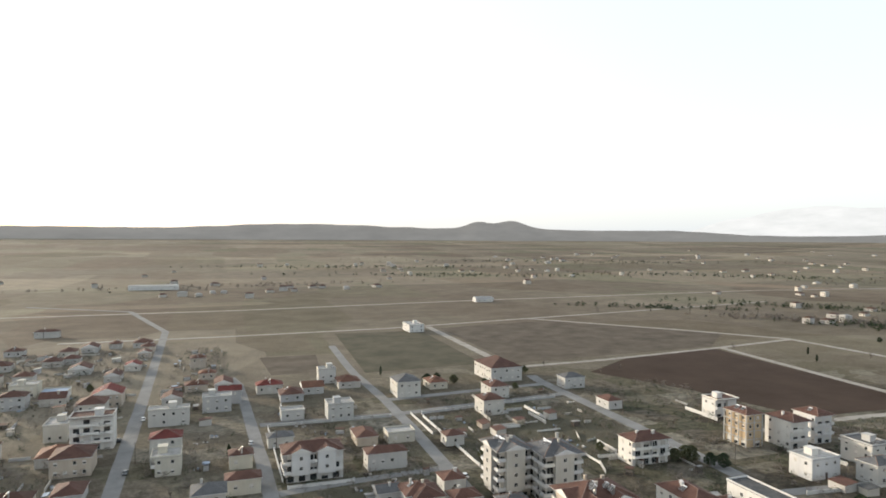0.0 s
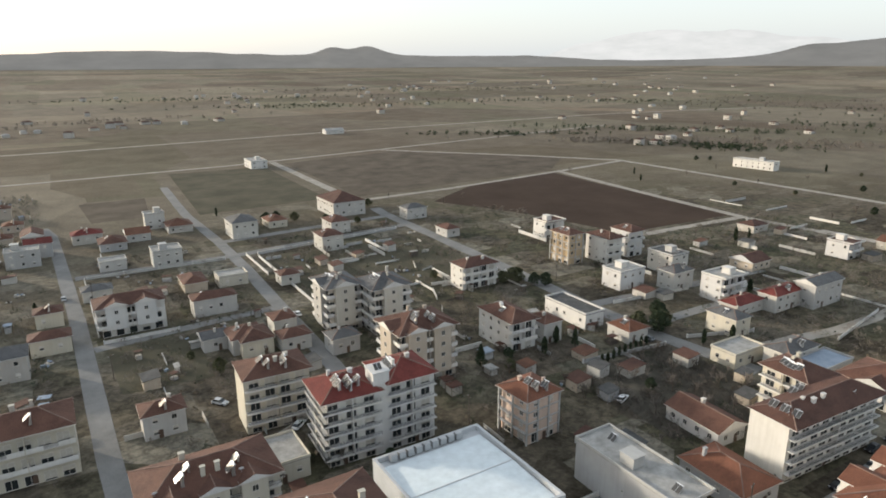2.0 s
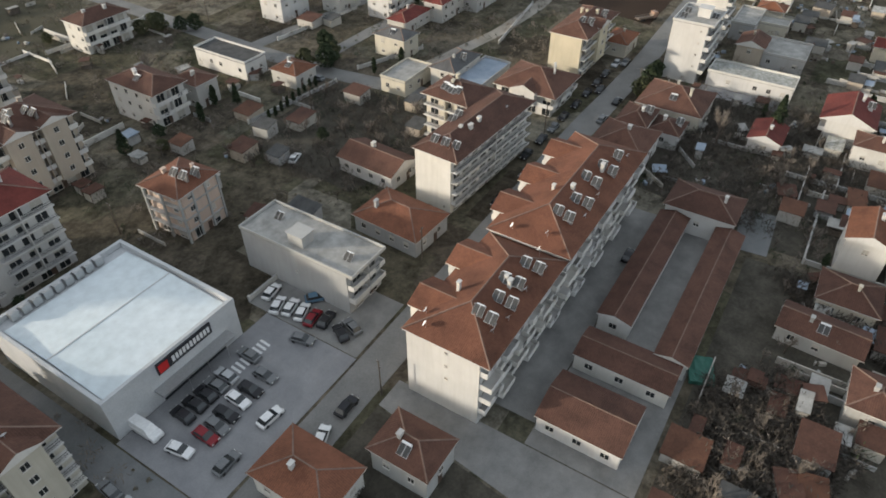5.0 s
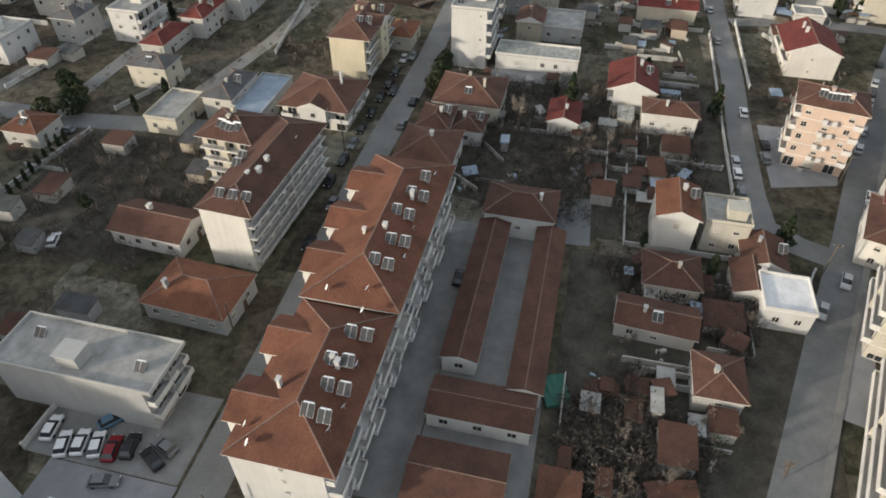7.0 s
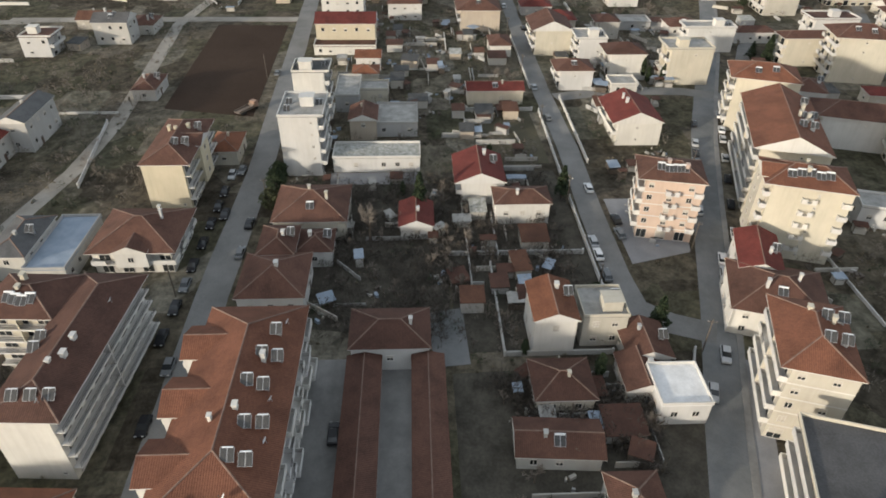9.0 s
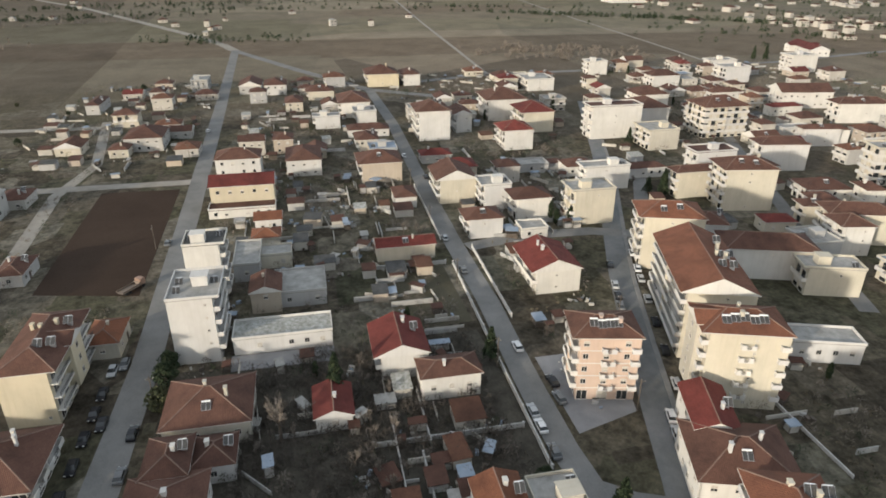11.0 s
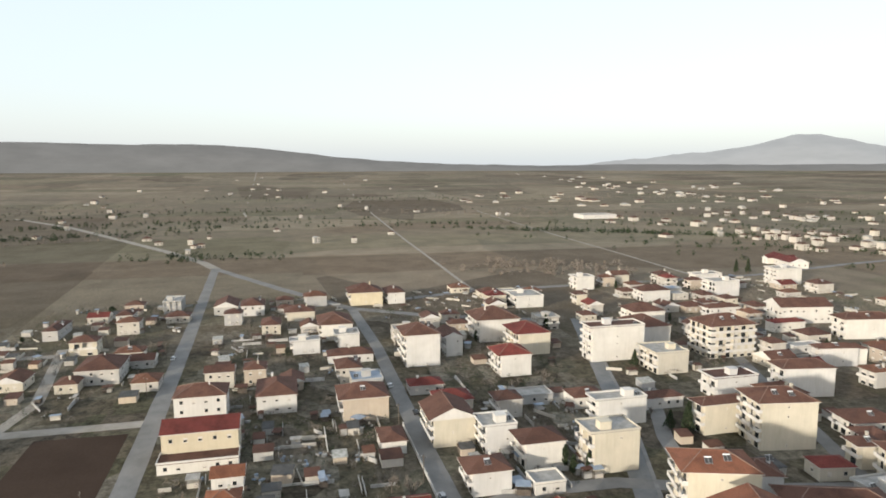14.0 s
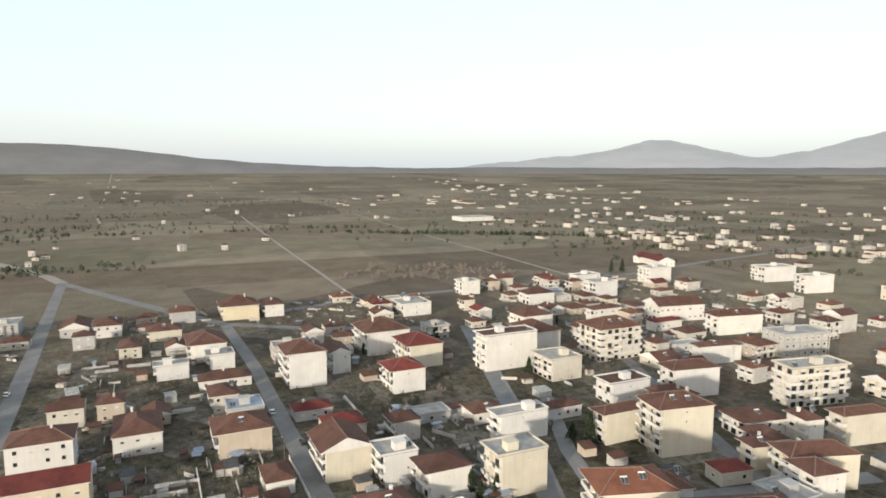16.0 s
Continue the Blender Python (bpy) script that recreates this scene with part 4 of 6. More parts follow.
building("apartment_building", 88.2, -131.6, 30.8, 16.0, 17.0, 6, "cream", "gab", "russet", -17.5, balc='N')
building("apartment_building", 122.6, -142.5, 12.5, 17.9, 16.0, 5, "cream", "hip", "russet", -17.5, balc='N')
building("apartment_building", 101.8, -15.4, 14.0, 10.8, 16.2, 5, "white", "flat", "concrete", 0, blind='W', balc='SN')
building("apartment_building", 125.7, -14.7, 9.0, 10.0, 17.0, 5, "white", "flat", "dark", 0, blind='W', balc='S')
building("flat_roofed_building", 100.3, -33.2, 8.0, 22.2, 4.0, 1, "white", "flat", "mossy", 0)
building("house", 119.0, -28.8, 9.3, 7.3, 6.0, 2, "beige", "gab", "brown", 0)
building("house", 171.0, -27.5, 7.3, 8.3, 4.0, 1, "white", "gab", "orange", 0)
building("house", 156.7, -27.4, 7.4, 8.1, 4.0, 1, "cream", "hip", "orange", 0)
building("house", 143.3, -30.7, 7.0, 8.6, 4.0, 1, "cream", "flat", "concrete", 0)
building("house", 140.8, -22.9, 16.0, 7.0, 5.0, 1, "grey", "flat", "concrete", 0)
building("flat_roofed_building", 122.8, -38.0, 13.2, 11.7, 4.0, 1, "grey", "flat", "concrete", 0)
building("house", 185.0, -18.4, 7.0, 22.1, 3.0, 1, "white", "flat", "brown", 0)
building("house", 35.0, -67.0, 10.1, 7.3, 8.5, 2, "white", "gabx", "orange", 0)
building("flat_roofed_building", 36.1, -76.4, 8.0, 8.0, 7.0, 2, "cream", "flat", "concrete", 0)
building("house", 20.8, -66.6, 8.4, 9.4, 3.8, 1, "cream", "hip", "brown", 0)
building("house", 29.6, -83.0, 8.4, 7.4, 3.6, 1, "grey", "gab", "brown", 0)
building("house", 22.6, -80.6, 8.0, 6.6, 3.2, 1, "grey", "gabx", "brown", 0)
building("flat_roofed_building", 18.4, -85.2, 8.6, 8.0, 4.6, 1, "white", "flat", "white", 0)
building("house", 9.6, -64.0, 6.6, 12.6, 3.2, 1, "grey", "gab", "brown", -4)
building("house", -1.5, -72.9, 8.0, 7.0, 4.0, 1, "grey", "hip", "brown", 0)
building("house", 48.0, -15.5, 13.3, 12.3, 5.0, 1, "white", "hip", "brown", 0)
building("house", 58.2, -14.8, 9.6, 7.0, 6.0, 2, "white", "hip", "brown", 0)
building("house", 60.6, -21.9, 7.7, 7.0, 4.0, 1, "white", "hip", "brown", 0)
building("house", 73.8, -19.8, 14.7, 15.7, 5.0, 1, "cream", "hip", "brown", 0)
building("house", 71.0, -43.1, 9.6, 7.0, 3.5, 1, "white", "gabx", "red", 0)
building("house", 60.9, 38.2, 14.1, 7.5, 6.0, 2, "white", "hip", "slate", 0)
building("flat_roofed_building", 61.4, 30.3, 18.8, 8.0, 4.0, 1, "grey", "flat", "blue", 0)
building("flat_roofed_building", 51.6, 48.5, 13.0, 8.0, 4.0, 1, "cream", "flat", "concrete", 0)
building("house", 103.1, 67.3, 17.3, 7.0, 6.0, 2, "white", "hip", "red", 0)
building("house", 117.3, 62.5, 17.0, 7.4, 8.5, 2, "white", "gabx", "slate", 0)
building("house", 87.1, 71.8, 14.7, 7.0, 4.0, 1, "white", "hip", "red", 0)
building("house", 106.1, 6.6, 10.8, 7.0, 4.0, 1, "cream", "hip", "orange", 0)
building("house", 148.0, 40.2, 12.3, 7.0, 3.5, 1, "white", "hip", "brown", 0)
building("house", 102.8, 117.0, 9.6, 12.7, 8.0, 3, "white", "flat", "slate", 0)
building("flat_roofed_building", 73.1, 113.1, 12.9, 9.5, 7.0, 2, "white", "flat", "concrete", 0)
building("house", 88.6, 101.3, 11.0, 7.8, 7.0, 2, "white", "hip", "slate", 0)
building("apartment_building", 93.7, 83.9, 12.6, 10.0, 9.0, 3, "white", "flat", "concrete", 0, balc='SN')
building("house", 67.8, 63.2, 7.5, 10.6, 6.0, 2, "cream", "hip", "slate", 0)
building("apartment_building", 185.1, 88.8, 10.0, 11.1, 7.0, 2, "white", "flat", "brown", 0, balc='SN', step=3.4)
building("house", 198.0, 67.8, 10.0, 12.5, 8.0, 2, "white", "gab", "slate", 0, step=3.4)
building("house", -31.6, 271.3, 12.6, 14.8, 8.0, 2, "white", "hip", "slate", 0, step=3.4)
building("house", -3.4, 224.7, 10.3, 11.3, 7.0, 2, "white", "hip", "brown", 0, step=3.4)
building("house", 12.3, 253.7, 10.3, 13.1, 6.0, 2, "white", "hip", "brown", 0, step=3.4)
building("house", 32.3, 294.8, 19.4, 25.7, 8.0, 2, "white", "hip", "brown", 0, step=3.4)
building("house", 61.0, 259.3, 12.3, 9.1, 6.0, 2, "white", "hip", "slate", 0, step=3.4)
building("house", 56.9, 215.6, 7.7, 10.8, 4.0, 1, "white", "hip", "brown", 0, step=3.4)
building("flat_roofed_building", 39.4, 493.8, 13.4, 21.8, 6.0, 2, "white", "flat", "concrete", 0, step=3.4)
building("apartment_building", 24.7, 144.3, 15.6, 10.0, 9.0, 3, "white", "hip", "brown", 0, balc='SN')
building("apartment_building", 98.9, 186.9, 12.4, 10.0, 8.0, 2, "white", "flat", "brown", 0, balc='SN', step=3.4)
building("house", -70.0, 171.5, 9.2, 9.3, 5.0, 1, "white", "hip", "brown", 0)
building("flat_roofed_building", -55.4, 197.1, 11.1, 8.0, 4.0, 1, "cream", "flat", "concrete", 0, step=3.4)
building("house", -53.1, 141.3, 7.4, 7.6, 4.5, 1, "white", "hip", "brown", 0)
building("house", -54.6, 125.7, 9.0, 7.0, 4.5, 1, "white", "hip", "brown", 0)
building("house", -42.6, 116.3, 8.7, 7.0, 5.0, 1, "grey", "hip", "slate", 0)
building("house", -65.6, 130.1, 9.3, 10.9, 5.0, 1, "cream", "hip", "brown", 0)
building("house", -75.6, 138.4, 7.0, 7.0, 4.0, 1, "white", "gab", "slate", 0)
building("house", -36.1, 186.3, 7.6, 7.0, 4.0, 1, "white", "hip", "brown", 0)
building("apartment_building", -94.9, 167.6, 20.2, 11.0, 10.0, 3, "white", "hip", "brown", 0, balc='SW', gables='SS')
building("house", -143.5, 200.1, 10.5, 9.0, 9.5, 3, "pale", "hip", "red", 0, step=3.4)
building("house", -128.3, 147.6, 9.6, 9.0, 7.0, 2, "stone", "hip", "slate", 0)
building("apartment_building", -123.3, 92.5, 18.1, 12.0, 12.0, 3, "cream", "hip", "brown", 0, balc='SW')
building("house", -96.5, 96.3, 9.3, 7.0, 6.0, 2, "white", "hip", "brown", 0)
building("house", -99.4, 297.7, 13.2, 9.0, 4.6, 1, "stone", "hip", "red", 0, step=3.4)
building("house", -66.8, 311.6, 9.7, 7.0, 8.0, 3, "white", "flat", "concrete", 0, step=3.4)
building("flat_roofed_building", -125.7, 268.6, 12.9, 9.1, 7.0, 2, "grey", "flat", "concrete", 0, step=3.4)
building("house", -72.6, 238.4, 11.7, 9.5, 7.0, 2, "grey", "flat", "concrete", 0, step=3.4)
building("house", -68.4, 169.0, 14.4, 7.0, 6.0, 1, "white", "hip", "brown", 0)
building("house", -102.1, 205.6, 9.8, 7.0, 4.0, 1, "white", "hip", "slate", 0, step=3.4)
building("house", -117.8, 185.8, 8.0, 7.0, 5.0, 1, "cream", "hip", "brown", 0, step=3.4)
building("house", -145.6, 250.4, 16.6, 7.0, 7.0, 2, "white", "flat", "concrete", 0, step=3.4)
building("house", -117.9, 161.4, 10.8, 7.0, 5.0, 1, "cream", "hip", "brown", 0)
building("house", -67.3, 133.1, 9.8, 10.3, 5.0, 1, "white", "hip", "brown", 0)
building("house", -93.4, 243.0, 10.3, 7.0, 4.0, 1, "white", "flat", "concrete", 0, step=3.4)
building("apartment_building", -171.5, 225.4, 15.2, 10.0, 13.0, 4, "white", "flat", "brown", 0, balc='SN', step=3.4)
building("house", -254.8, 543.1, 17.7, 7.2, 5.0, 2, "white", "hip", "brown", 0, step=3.4)
building("unfinished_building", 215.5, -322.4, 14.5, 25.3, 11.0, 3, "grey", "flat", "concrete", -10, step=3.4)
building("apartment_building", 168.7, -268.1, 10.4, 25.9, 15.0, 5, "cream", "flat", "concrete", -10, balc='WN', step=3.4)
building("apartment_building", 125.3, -209.9, 10.0, 20.3, 10.0, 3, "cream", "hip", "brown", -17.5, balc='SN', step=3.4)
building("house", 138.7, -249.7, 7.0, 18.2, 10.0, 3, "cream", "hip", "brown", -10, step=3.4)
building("apartment_building", 365.3, -494.6, 15.0, 30.0, 11.0, 4, "white", "flat", "concrete", -10, balc='SN', step=3.4)
building("apartment_building", 318.4, -477.6, 10.0, 25.5, 12.0, 4, "white", "flat", "concrete", -10, balc='SN', step=3.4)
building("house", 222.3, -276.3, 7.0, 17.9, 8.0, 2, "white", "hip", "brown", -10, step=3.4)
building("apartment_building", 111.0, -167.5, 11.9, 24.9, 9.0, 3, "white", "hip", "brown", -17.5, balc='SN')
building("flat_roofed_building", 97.3, -176.7, 8.0, 15.7, 8.0, 2, "cream", "flat", "concrete", -17.5)
building("house", 70.3, -153.3, 7.0, 15.4, 5.0, 1, "white", "flat", "concrete", -17.5)
building("house", 50.6, -111.8, 13.0, 7.7, 7.0, 2, "white", "gab", "red", -17.5)
building("house", 39.6, -110.9, 14.9, 16.7, 6.0, 2, "white", "hip", "brown", -17.5)
building("apartment_building", 17.9, -103.4, 16.0, 10.6, 15.5, 5, "cream", "hip", "russet", -17.5, balc='N')
building("apartment_building", -9.0, -99.6, 26.0, 15.0, 12.0, 4, "cream", "flat", "slate", -17.5, balc='N')
building("house", 157.5, -224.6, 11.8, 16.3, 6.0, 2, "white", "hip", "brown", -10, step=3.4)
building("house", 145.2, -214.9, 11.0, 9.1, 6.0, 2, "white", "hip", "brown", -10, step=3.4)
building("house", 136.4, -190.7, 7.0, 10.1, 4.0, 1, "cream", "hip", "red", -10, step=3.4)
building("apartment_building", 118.7, -201.4, 10.0, 10.0, 9.5, 3, "white", "hip", "brown", -10, balc='SN')
building("apartment_building", 129.8, -160.7, 10.0, 10.0, 9.0, 3, "white", "hip", "brown", -17.5, balc='SN')
building("house", 196.6, -174.8, 7.0, 15.2, 4.0, 1, "white", "hip", "brown", 0, step=3.4)
building("house", 205.1, -149.4, 9.8, 12.1, 4.0, 1, "white", "hip", "brown", 0, step=3.4)
building("flat_roofed_building", 212.8, -131.3, 8.0, 14.5, 3.0, 1, "grey", "flat", "concrete", 0, step=3.4)
building("house", 243.2, -280.1, 7.0, 16.2, 3.0, 1, "white", "flat", "concrete", 0, step=3.4)
building("house", 310.6, -284.8, 8.1, 20.7, 7.0, 2, "white", "hip", "brown", 0, step=3.4)
building("house", 278.2, -300.6, 7.0, 18.8, 5.0, 1, "white", "hip", "red", 0, step=3.4)
building("house", 180.5, -109.5, 7.0, 9.0, 4.0, 1, "white", "hip", "brown", 0, step=3.4)
building("apartment_building", 263.5, -335.0, 10.0, 21.2, 9.0, 3, "cream", "hip", "brown", -10, balc='SN', step=3.4)
building("house", 145.2, -232.9, 9.3, 7.0, 9.0, 2, "white", "hip", "brown", -10, step=3.4)
building("house", 139.8, -205.7, 7.0, 8.4, 7.0, 2, "cream", "hip", "brown", -10, step=3.4)


# ---- low school wings and sheds ----


def wing(x0, y0, x1, y1, h, label):
    w, d = x1 - x0, y1 - y0
    FOOT.append(((x0 + x1) / 2, (y0 + y1) / 2, max(w, d) / 2))
    e = empty("school_wing", pose((x0 + x1) / 2, (y0 + y1) / 2, 0), label, "building", "school wings")
    bm = bmesh.new()
    box(bm, -w / 2, -d / 2, 0, w / 2, d / 2, h)
    part("wall", bm, WALLS["white"], e)
    rm, lines, _ = roof_mesh("gab", w, d, min(w, d) / 2 * 0.3, ROOFS["brown"], 0.35)
    rf = part("roof", rm, None, e)
    rf.location = (0, 0, h)
    cb = bmesh.new()
    tube(cb, lines[0][0] + Vector((0, 0, 0.17)), lines[0][1] + Vector((0, 0, 0.17)), 0.1, 0.1, 6)
    part("ridge_cap", cb, RIDGE, rf)
    for side in "WSN":
        fm, length = facade(side, w, d, 0)
        n = max(1, int(length / 4))
        for i in range(n):
            wm = shared(("win", 1.4, 1.2, 0), lambda: window_mesh(1.4, 1.2, 0))
            part("window", wm, None, e).matrix_basis = fm @ Matrix.Translation(((i + 0.5) / n * length - length / 2, 0, h * 0.55))


wing(-6.9, -36.6, 27, -31.2, 3.6, "long low white school wing with brown tiled roof")
wing(-10.5, -47.2, 27, -42.2, 3.6, "long low white school wing with brown tiled roof")
wing(-17.2, -46.4, -10.7, -31.3, 3.4, "low white school wing across the yard, brown tiled")
wing(-31, -44.0, -21.5, -31.3, 3.4, "separate low white shed with brown tiled roof")


# ---- supermarket ----
def supermarket():
    x0, x1, y0, y1, h = -65.0, -40.3, 19.4, 47.6, 7.4
    cx, cy = (x0 + x1) / 2, (y0 + y1) / 2
    w, d = x1 - x0, y1 - y0
    FOOT.append((cx, cy, 16))
    e = empty("supermarket", pose(cx, cy, 0), "pale grey supermarket hall with a white membrane roof", "supermarket")
    bm = bmesh.new()
    box(bm, -w / 2, -d / 2, 0, w / 2, d / 2, h)
    clad = mottled("pale_cladding", (0.42, 0.43, 0.44), (0.5, 0.51, 0.52), 0.2)
    part("wall", bm, clad, e)
    rb = bmesh.new()
    membrane = mottled("white_membrane", (0.58, 0.64, 0.66), (0.62, 0.67, 0.69), 0.08, 0.6, 0.5, relief=0.05)
    v = [rb.verts.new(p) for p in ((-w / 2 + 1, -d / 2 + 1, h + 0.1), (w / 2 - 1, -d / 2 + 1, h + 0.1), (w / 2 - 1, 0, h + 0.6), (-w / 2 + 1, 0, h + 0.6), (w / 2 - 1, d / 2 - 2.5, h + 0.1), (-w / 2 + 1, d / 2 - 2.5, h + 0.1))]
    rb.faces.new((v[0], v[1], v[2], v[3]))
    rb.faces.new((v[3], v[2], v[4], v[5]))
    part("roof", rb, membrane, e)
    sb = bmesh.new()
    box(sb, -w / 2 + 1, -0.12, h + 0.58, w / 2 - 1, 0.12, h + 0.66)
    part("roof_seam", sb, METAL, e)
    for a in ((-w / 2, -d / 2, w / 2, -d / 2 + 0.5), (-w / 2, d / 2 - 0.5, w / 2, d / 2), (-w / 2, -d / 2 + 0.5, -w / 2 + 0.5, d / 2 - 0.5), (w / 2 - 0.5, -d / 2 + 0.5, w / 2, d / 2 - 0.5)):
        pb = bmesh.new()
        box(pb, a[0] - 0.05, a[1] - 0.05, h + 0.003, a[2] + 0.05, a[3] + 0.05, h + 1.1)
        part("parapet", pb, clad, e)
    sg = bmesh.new()
    box(sg, -3.5, -d / 2 - 0.35, h - 1.7, 6.9, -d / 2 - 0.06, h + 0.5)
    sign = part("signboard", sg, plain("sign_black", (0.03, 0.03, 0.035), 0.4), e, "black signboard with white bars and red square")
    red = bmesh.new()
    box(red, -3.3, -d / 2 - 0.42, h - 1.45, -1.6, -d / 2 - 0.35, h + 0.15)
    part("sign_emblem", red, plain("sign_red", (0.5, 0.03, 0.03), 0.4), sign)
    for i in range(11):
        lb = bmesh.new()
        u = -0.8 + i * 0.68
        box(lb, u, -d / 2 - 0.4, h - 1.15, u + 0.46, -d / 2 - 0.35, h + 0.0)
        part("sign_bar", lb, PAINT, sign)
    cb = bmesh.new()
    box(cb, -5, -d / 2 - 2.2, 3.2, 9.5, -d / 2 - 0.05, 3.6)
    part("canopy", cb, METAL, e)
    gb_ = bmesh.new()
    box(gb_, -4, -d / 2 - 0.12, 0.1, 8.5, -d / 2 - 0.02, 2.9)
    part("shopfront", gb_, GLASS, e)
    for i in range(9):
        ab = bmesh.new()
        u = -w / 2 + 3 + i * 1.9
        box(ab, u, d / 2 - 2.1, h + 0.2, u + 1.4, d / 2 - 0.9, h + 1.7)
        tube(ab, (u + 0.7, d / 2 - 1.5, h + 1.7), (u + 0.7, d / 2 - 1.5, h + 1.8), 0.45, 0.45, 12)
        part("cooling_unit", ab, METAL, e)
    for i in range(8):
        pb = bmesh.new()
        u = -w / 2 + 12 + i * 1.3
        tube(pb, (u, -d / 2 - 2.0, 0.07), (u, -d / 2 - 2.0, 3.2), 0.05, 0.05, 6)
        if i % 3 == 0:
            part("canopy_post", pb, METAL, e)
        else:
            pb.free()


supermarket()
for i in range(9):
    bm = bmesh.new()
    box(bm, -0.5, -1.6, 0, 0.5, 1.6, 0.012)
    ob = new("crossing_stripe", mesh_of(bm, "crossing_stripe", PAINT))
    ob.matrix_world = pose(-47.5 + i * 0.95, 14.6, 0.076, 0, 0, -4) @ Matrix.Diagonal((0.45, 0.7, 1, 1))
    tagged(ob, "white painted stripe on the parking lot", "road marking", "crossing stripes", "structure")


# ---- cars ----
def car_meshes(long, wide, high, van):
    L, W, H = long / 2, wide / 2, high
    b = bmesh.new()
    waist = 0.55 * H + 0.12
    prof = [(-L, 0.28), (-L, waist * 0.92), (-L + 0.15, waist), (L * 0.42, waist), (L - 0.1, waist * 0.82), (L, waist * 0.6), (L, 0.28)]
    left = [b.verts.new((px, -W, pz)) for px, pz in prof]
    right = [b.verts.new((px, W, pz)) for px, pz in prof]
    n = len(prof)
    b.faces.new(left)
    b.faces.new(right[::-1])
    for i in range(n):
        b.faces.new((left[i], right[i], right[(i + 1) % n], left[(i + 1) % n]))
    bmesh.ops.recalc_face_normals(b, faces=b.faces)
    bmesh.ops.bevel(b, geom=[e for e in b.edges], offset=0.06, segments=1, affect="EDGES")
    g = bmesh.new()
    r0, r1, f1, f0 = (-L + 0.08, -L + 0.2, L * 0.35, L * 0.62) if van else (-L + 0.25, -L + 0.75, L * 0.12, L * 0.5)
    base = [(r0, -W + 0.06), (f0, -W + 0.06), (f0, W - 0.06), (r0, W - 0.06)]
    top = [(r1, -W + 0.2), (f1, -W + 0.2), (f1, W - 0.2), (r1, W - 0.2)]
    bv = [g.verts.new((px, py, waist - 0.05)) for px, py in base]
    tv = [g.verts.new((px, py, H - 0.04)) for px, py in top]
    for i in range(4):
        g.faces.new((bv[i], bv[(i + 1) % 4], tv[(i + 1) % 4], tv[i]))
    g.faces.new(tv)
    r = bmesh.new()
    tv = top
    lo = [r.verts.new((px, py, H - 0.05)) for px, py in tv]
    hi = [r.verts.new((px * 0.97 + 0.0, py * 0.94, H)) for px, py in tv]
    for i in range(4):
        r.faces.new((lo[i], lo[(i + 1) % 4], hi[(i + 1) % 4], hi[i]))
    r.faces.new(hi)
    wl = bmesh.new()
    tube(wl, (0, -0.1, 0), (0, 0.1, 0), 0.31, 0.31, 14)
    hb = bmesh.new()
    tube(hb, (0, -0.115, 0), (0, 0.115, 0), 0.18, 0.18, 8)
    lt = bmesh.new()
    box(lt, -0.04, -0.18, -0.08, 0.04, 0.18, 0.08)
    return [mesh_of(q, nm, None) for q, nm in ((b, "body"), (g, "cabin_glass"), (r, "roof_panel"), (wl, "wheel"), (hb, "hub"), (lt, "light"))] + [(L, W)]


CAR_PAINT = {}
for nm, c in (("white", (0.72, 0.72, 0.72)), ("silver", (0.42, 0.43, 0.44)), ("grey", (0.16, 0.165, 0.17)), ("black", (0.022, 0.022, 0.025)), ("red", (0.2, 0.018, 0.025)), ("blue", (0.1, 0.17, 0.24))):
    CAR_PAINT[nm] = plain(nm + "_car_paint", c, 0.25)
LAMP = plain("lamp_glass", (0.6, 0.6, 0.58), 0.2)
CAR_PROTO = {}


def set_mat(me, m):
    me.materials.clear()
    me.materials.append(m)
    return me


def car(x, y, yaw, colour, van=False):
    key = (colour, van)
    if key not in CAR_PROTO:
        body, glass, top, wheel, hub, light, (L, W) = car_meshes(*((5.4, 1.95, 2.3, True) if van else (4.25, 1.74, 1.46, False)))
        kind = "van" if van else "car"
        e = empty(kind, pose(x, y, 0.06, 0, 0, yaw), f"parked {colour} {'delivery van' if van else 'passenger car'}", kind, "parked vehicles")
        part("body", set_mat(body, CAR_PAINT[colour]), None, e)
        part("cabin_glass", set_mat(glass, CAR_PAINT[colour] if van else GLASS), None, e)
        part("roof_panel", set_mat(top, CAR_PAINT[colour]), None, e)
        set_mat(wheel, TYRE), set_mat(hub, METAL), set_mat(light, LAMP)
        for sx in (-0.62, 0.62):
            for sy in (-1, 1):
                wob = part("wheel", wheel, None, e)
                wob.location = (sx * L, sy * (W - 0.09), 0.31)
        for sy in (-1, 1):
            part("headlight", light, None, e).location = (L - 0.01, sy * (W - 0.3), 0.68)
        CAR_PROTO[key] = e
    else:
        copy_thing(CAR_PROTO[key], pose(x, y, 0.06, 0, 0, yaw))


car(-62.0, 17.0, -88, "white", True)
car(-61.6, 10.3, -80, "white")
for x, y, c in ((-58, 8.9, "red"), (-55.9, 8.8, "grey"), (-53.7, 9.2, "black"), (-50.9, 9.6, "white"), (-48.4, 9.4, "black"), (-45.2, 9.4, "grey")):
    car(x, y, -88 + rng.uniform(-4, 4), c)
for x, c in ((-57.3, "black"), (-55, "black"), (-52.8, "black"), (-50.7, "grey"), (-48.5, "silver"), (-43.5, "grey")):
    car(x, 14.6, 92 + rng.uniform(-3, 3), c)
car(-50.6, 3.2, -4, "white"), car(-59.6, 3.0, 0, "grey")
for y, c in ((13.4, "grey"), (8.6, "silver"), (3.2, "black")):
    car(-71.0, y, 86, c)
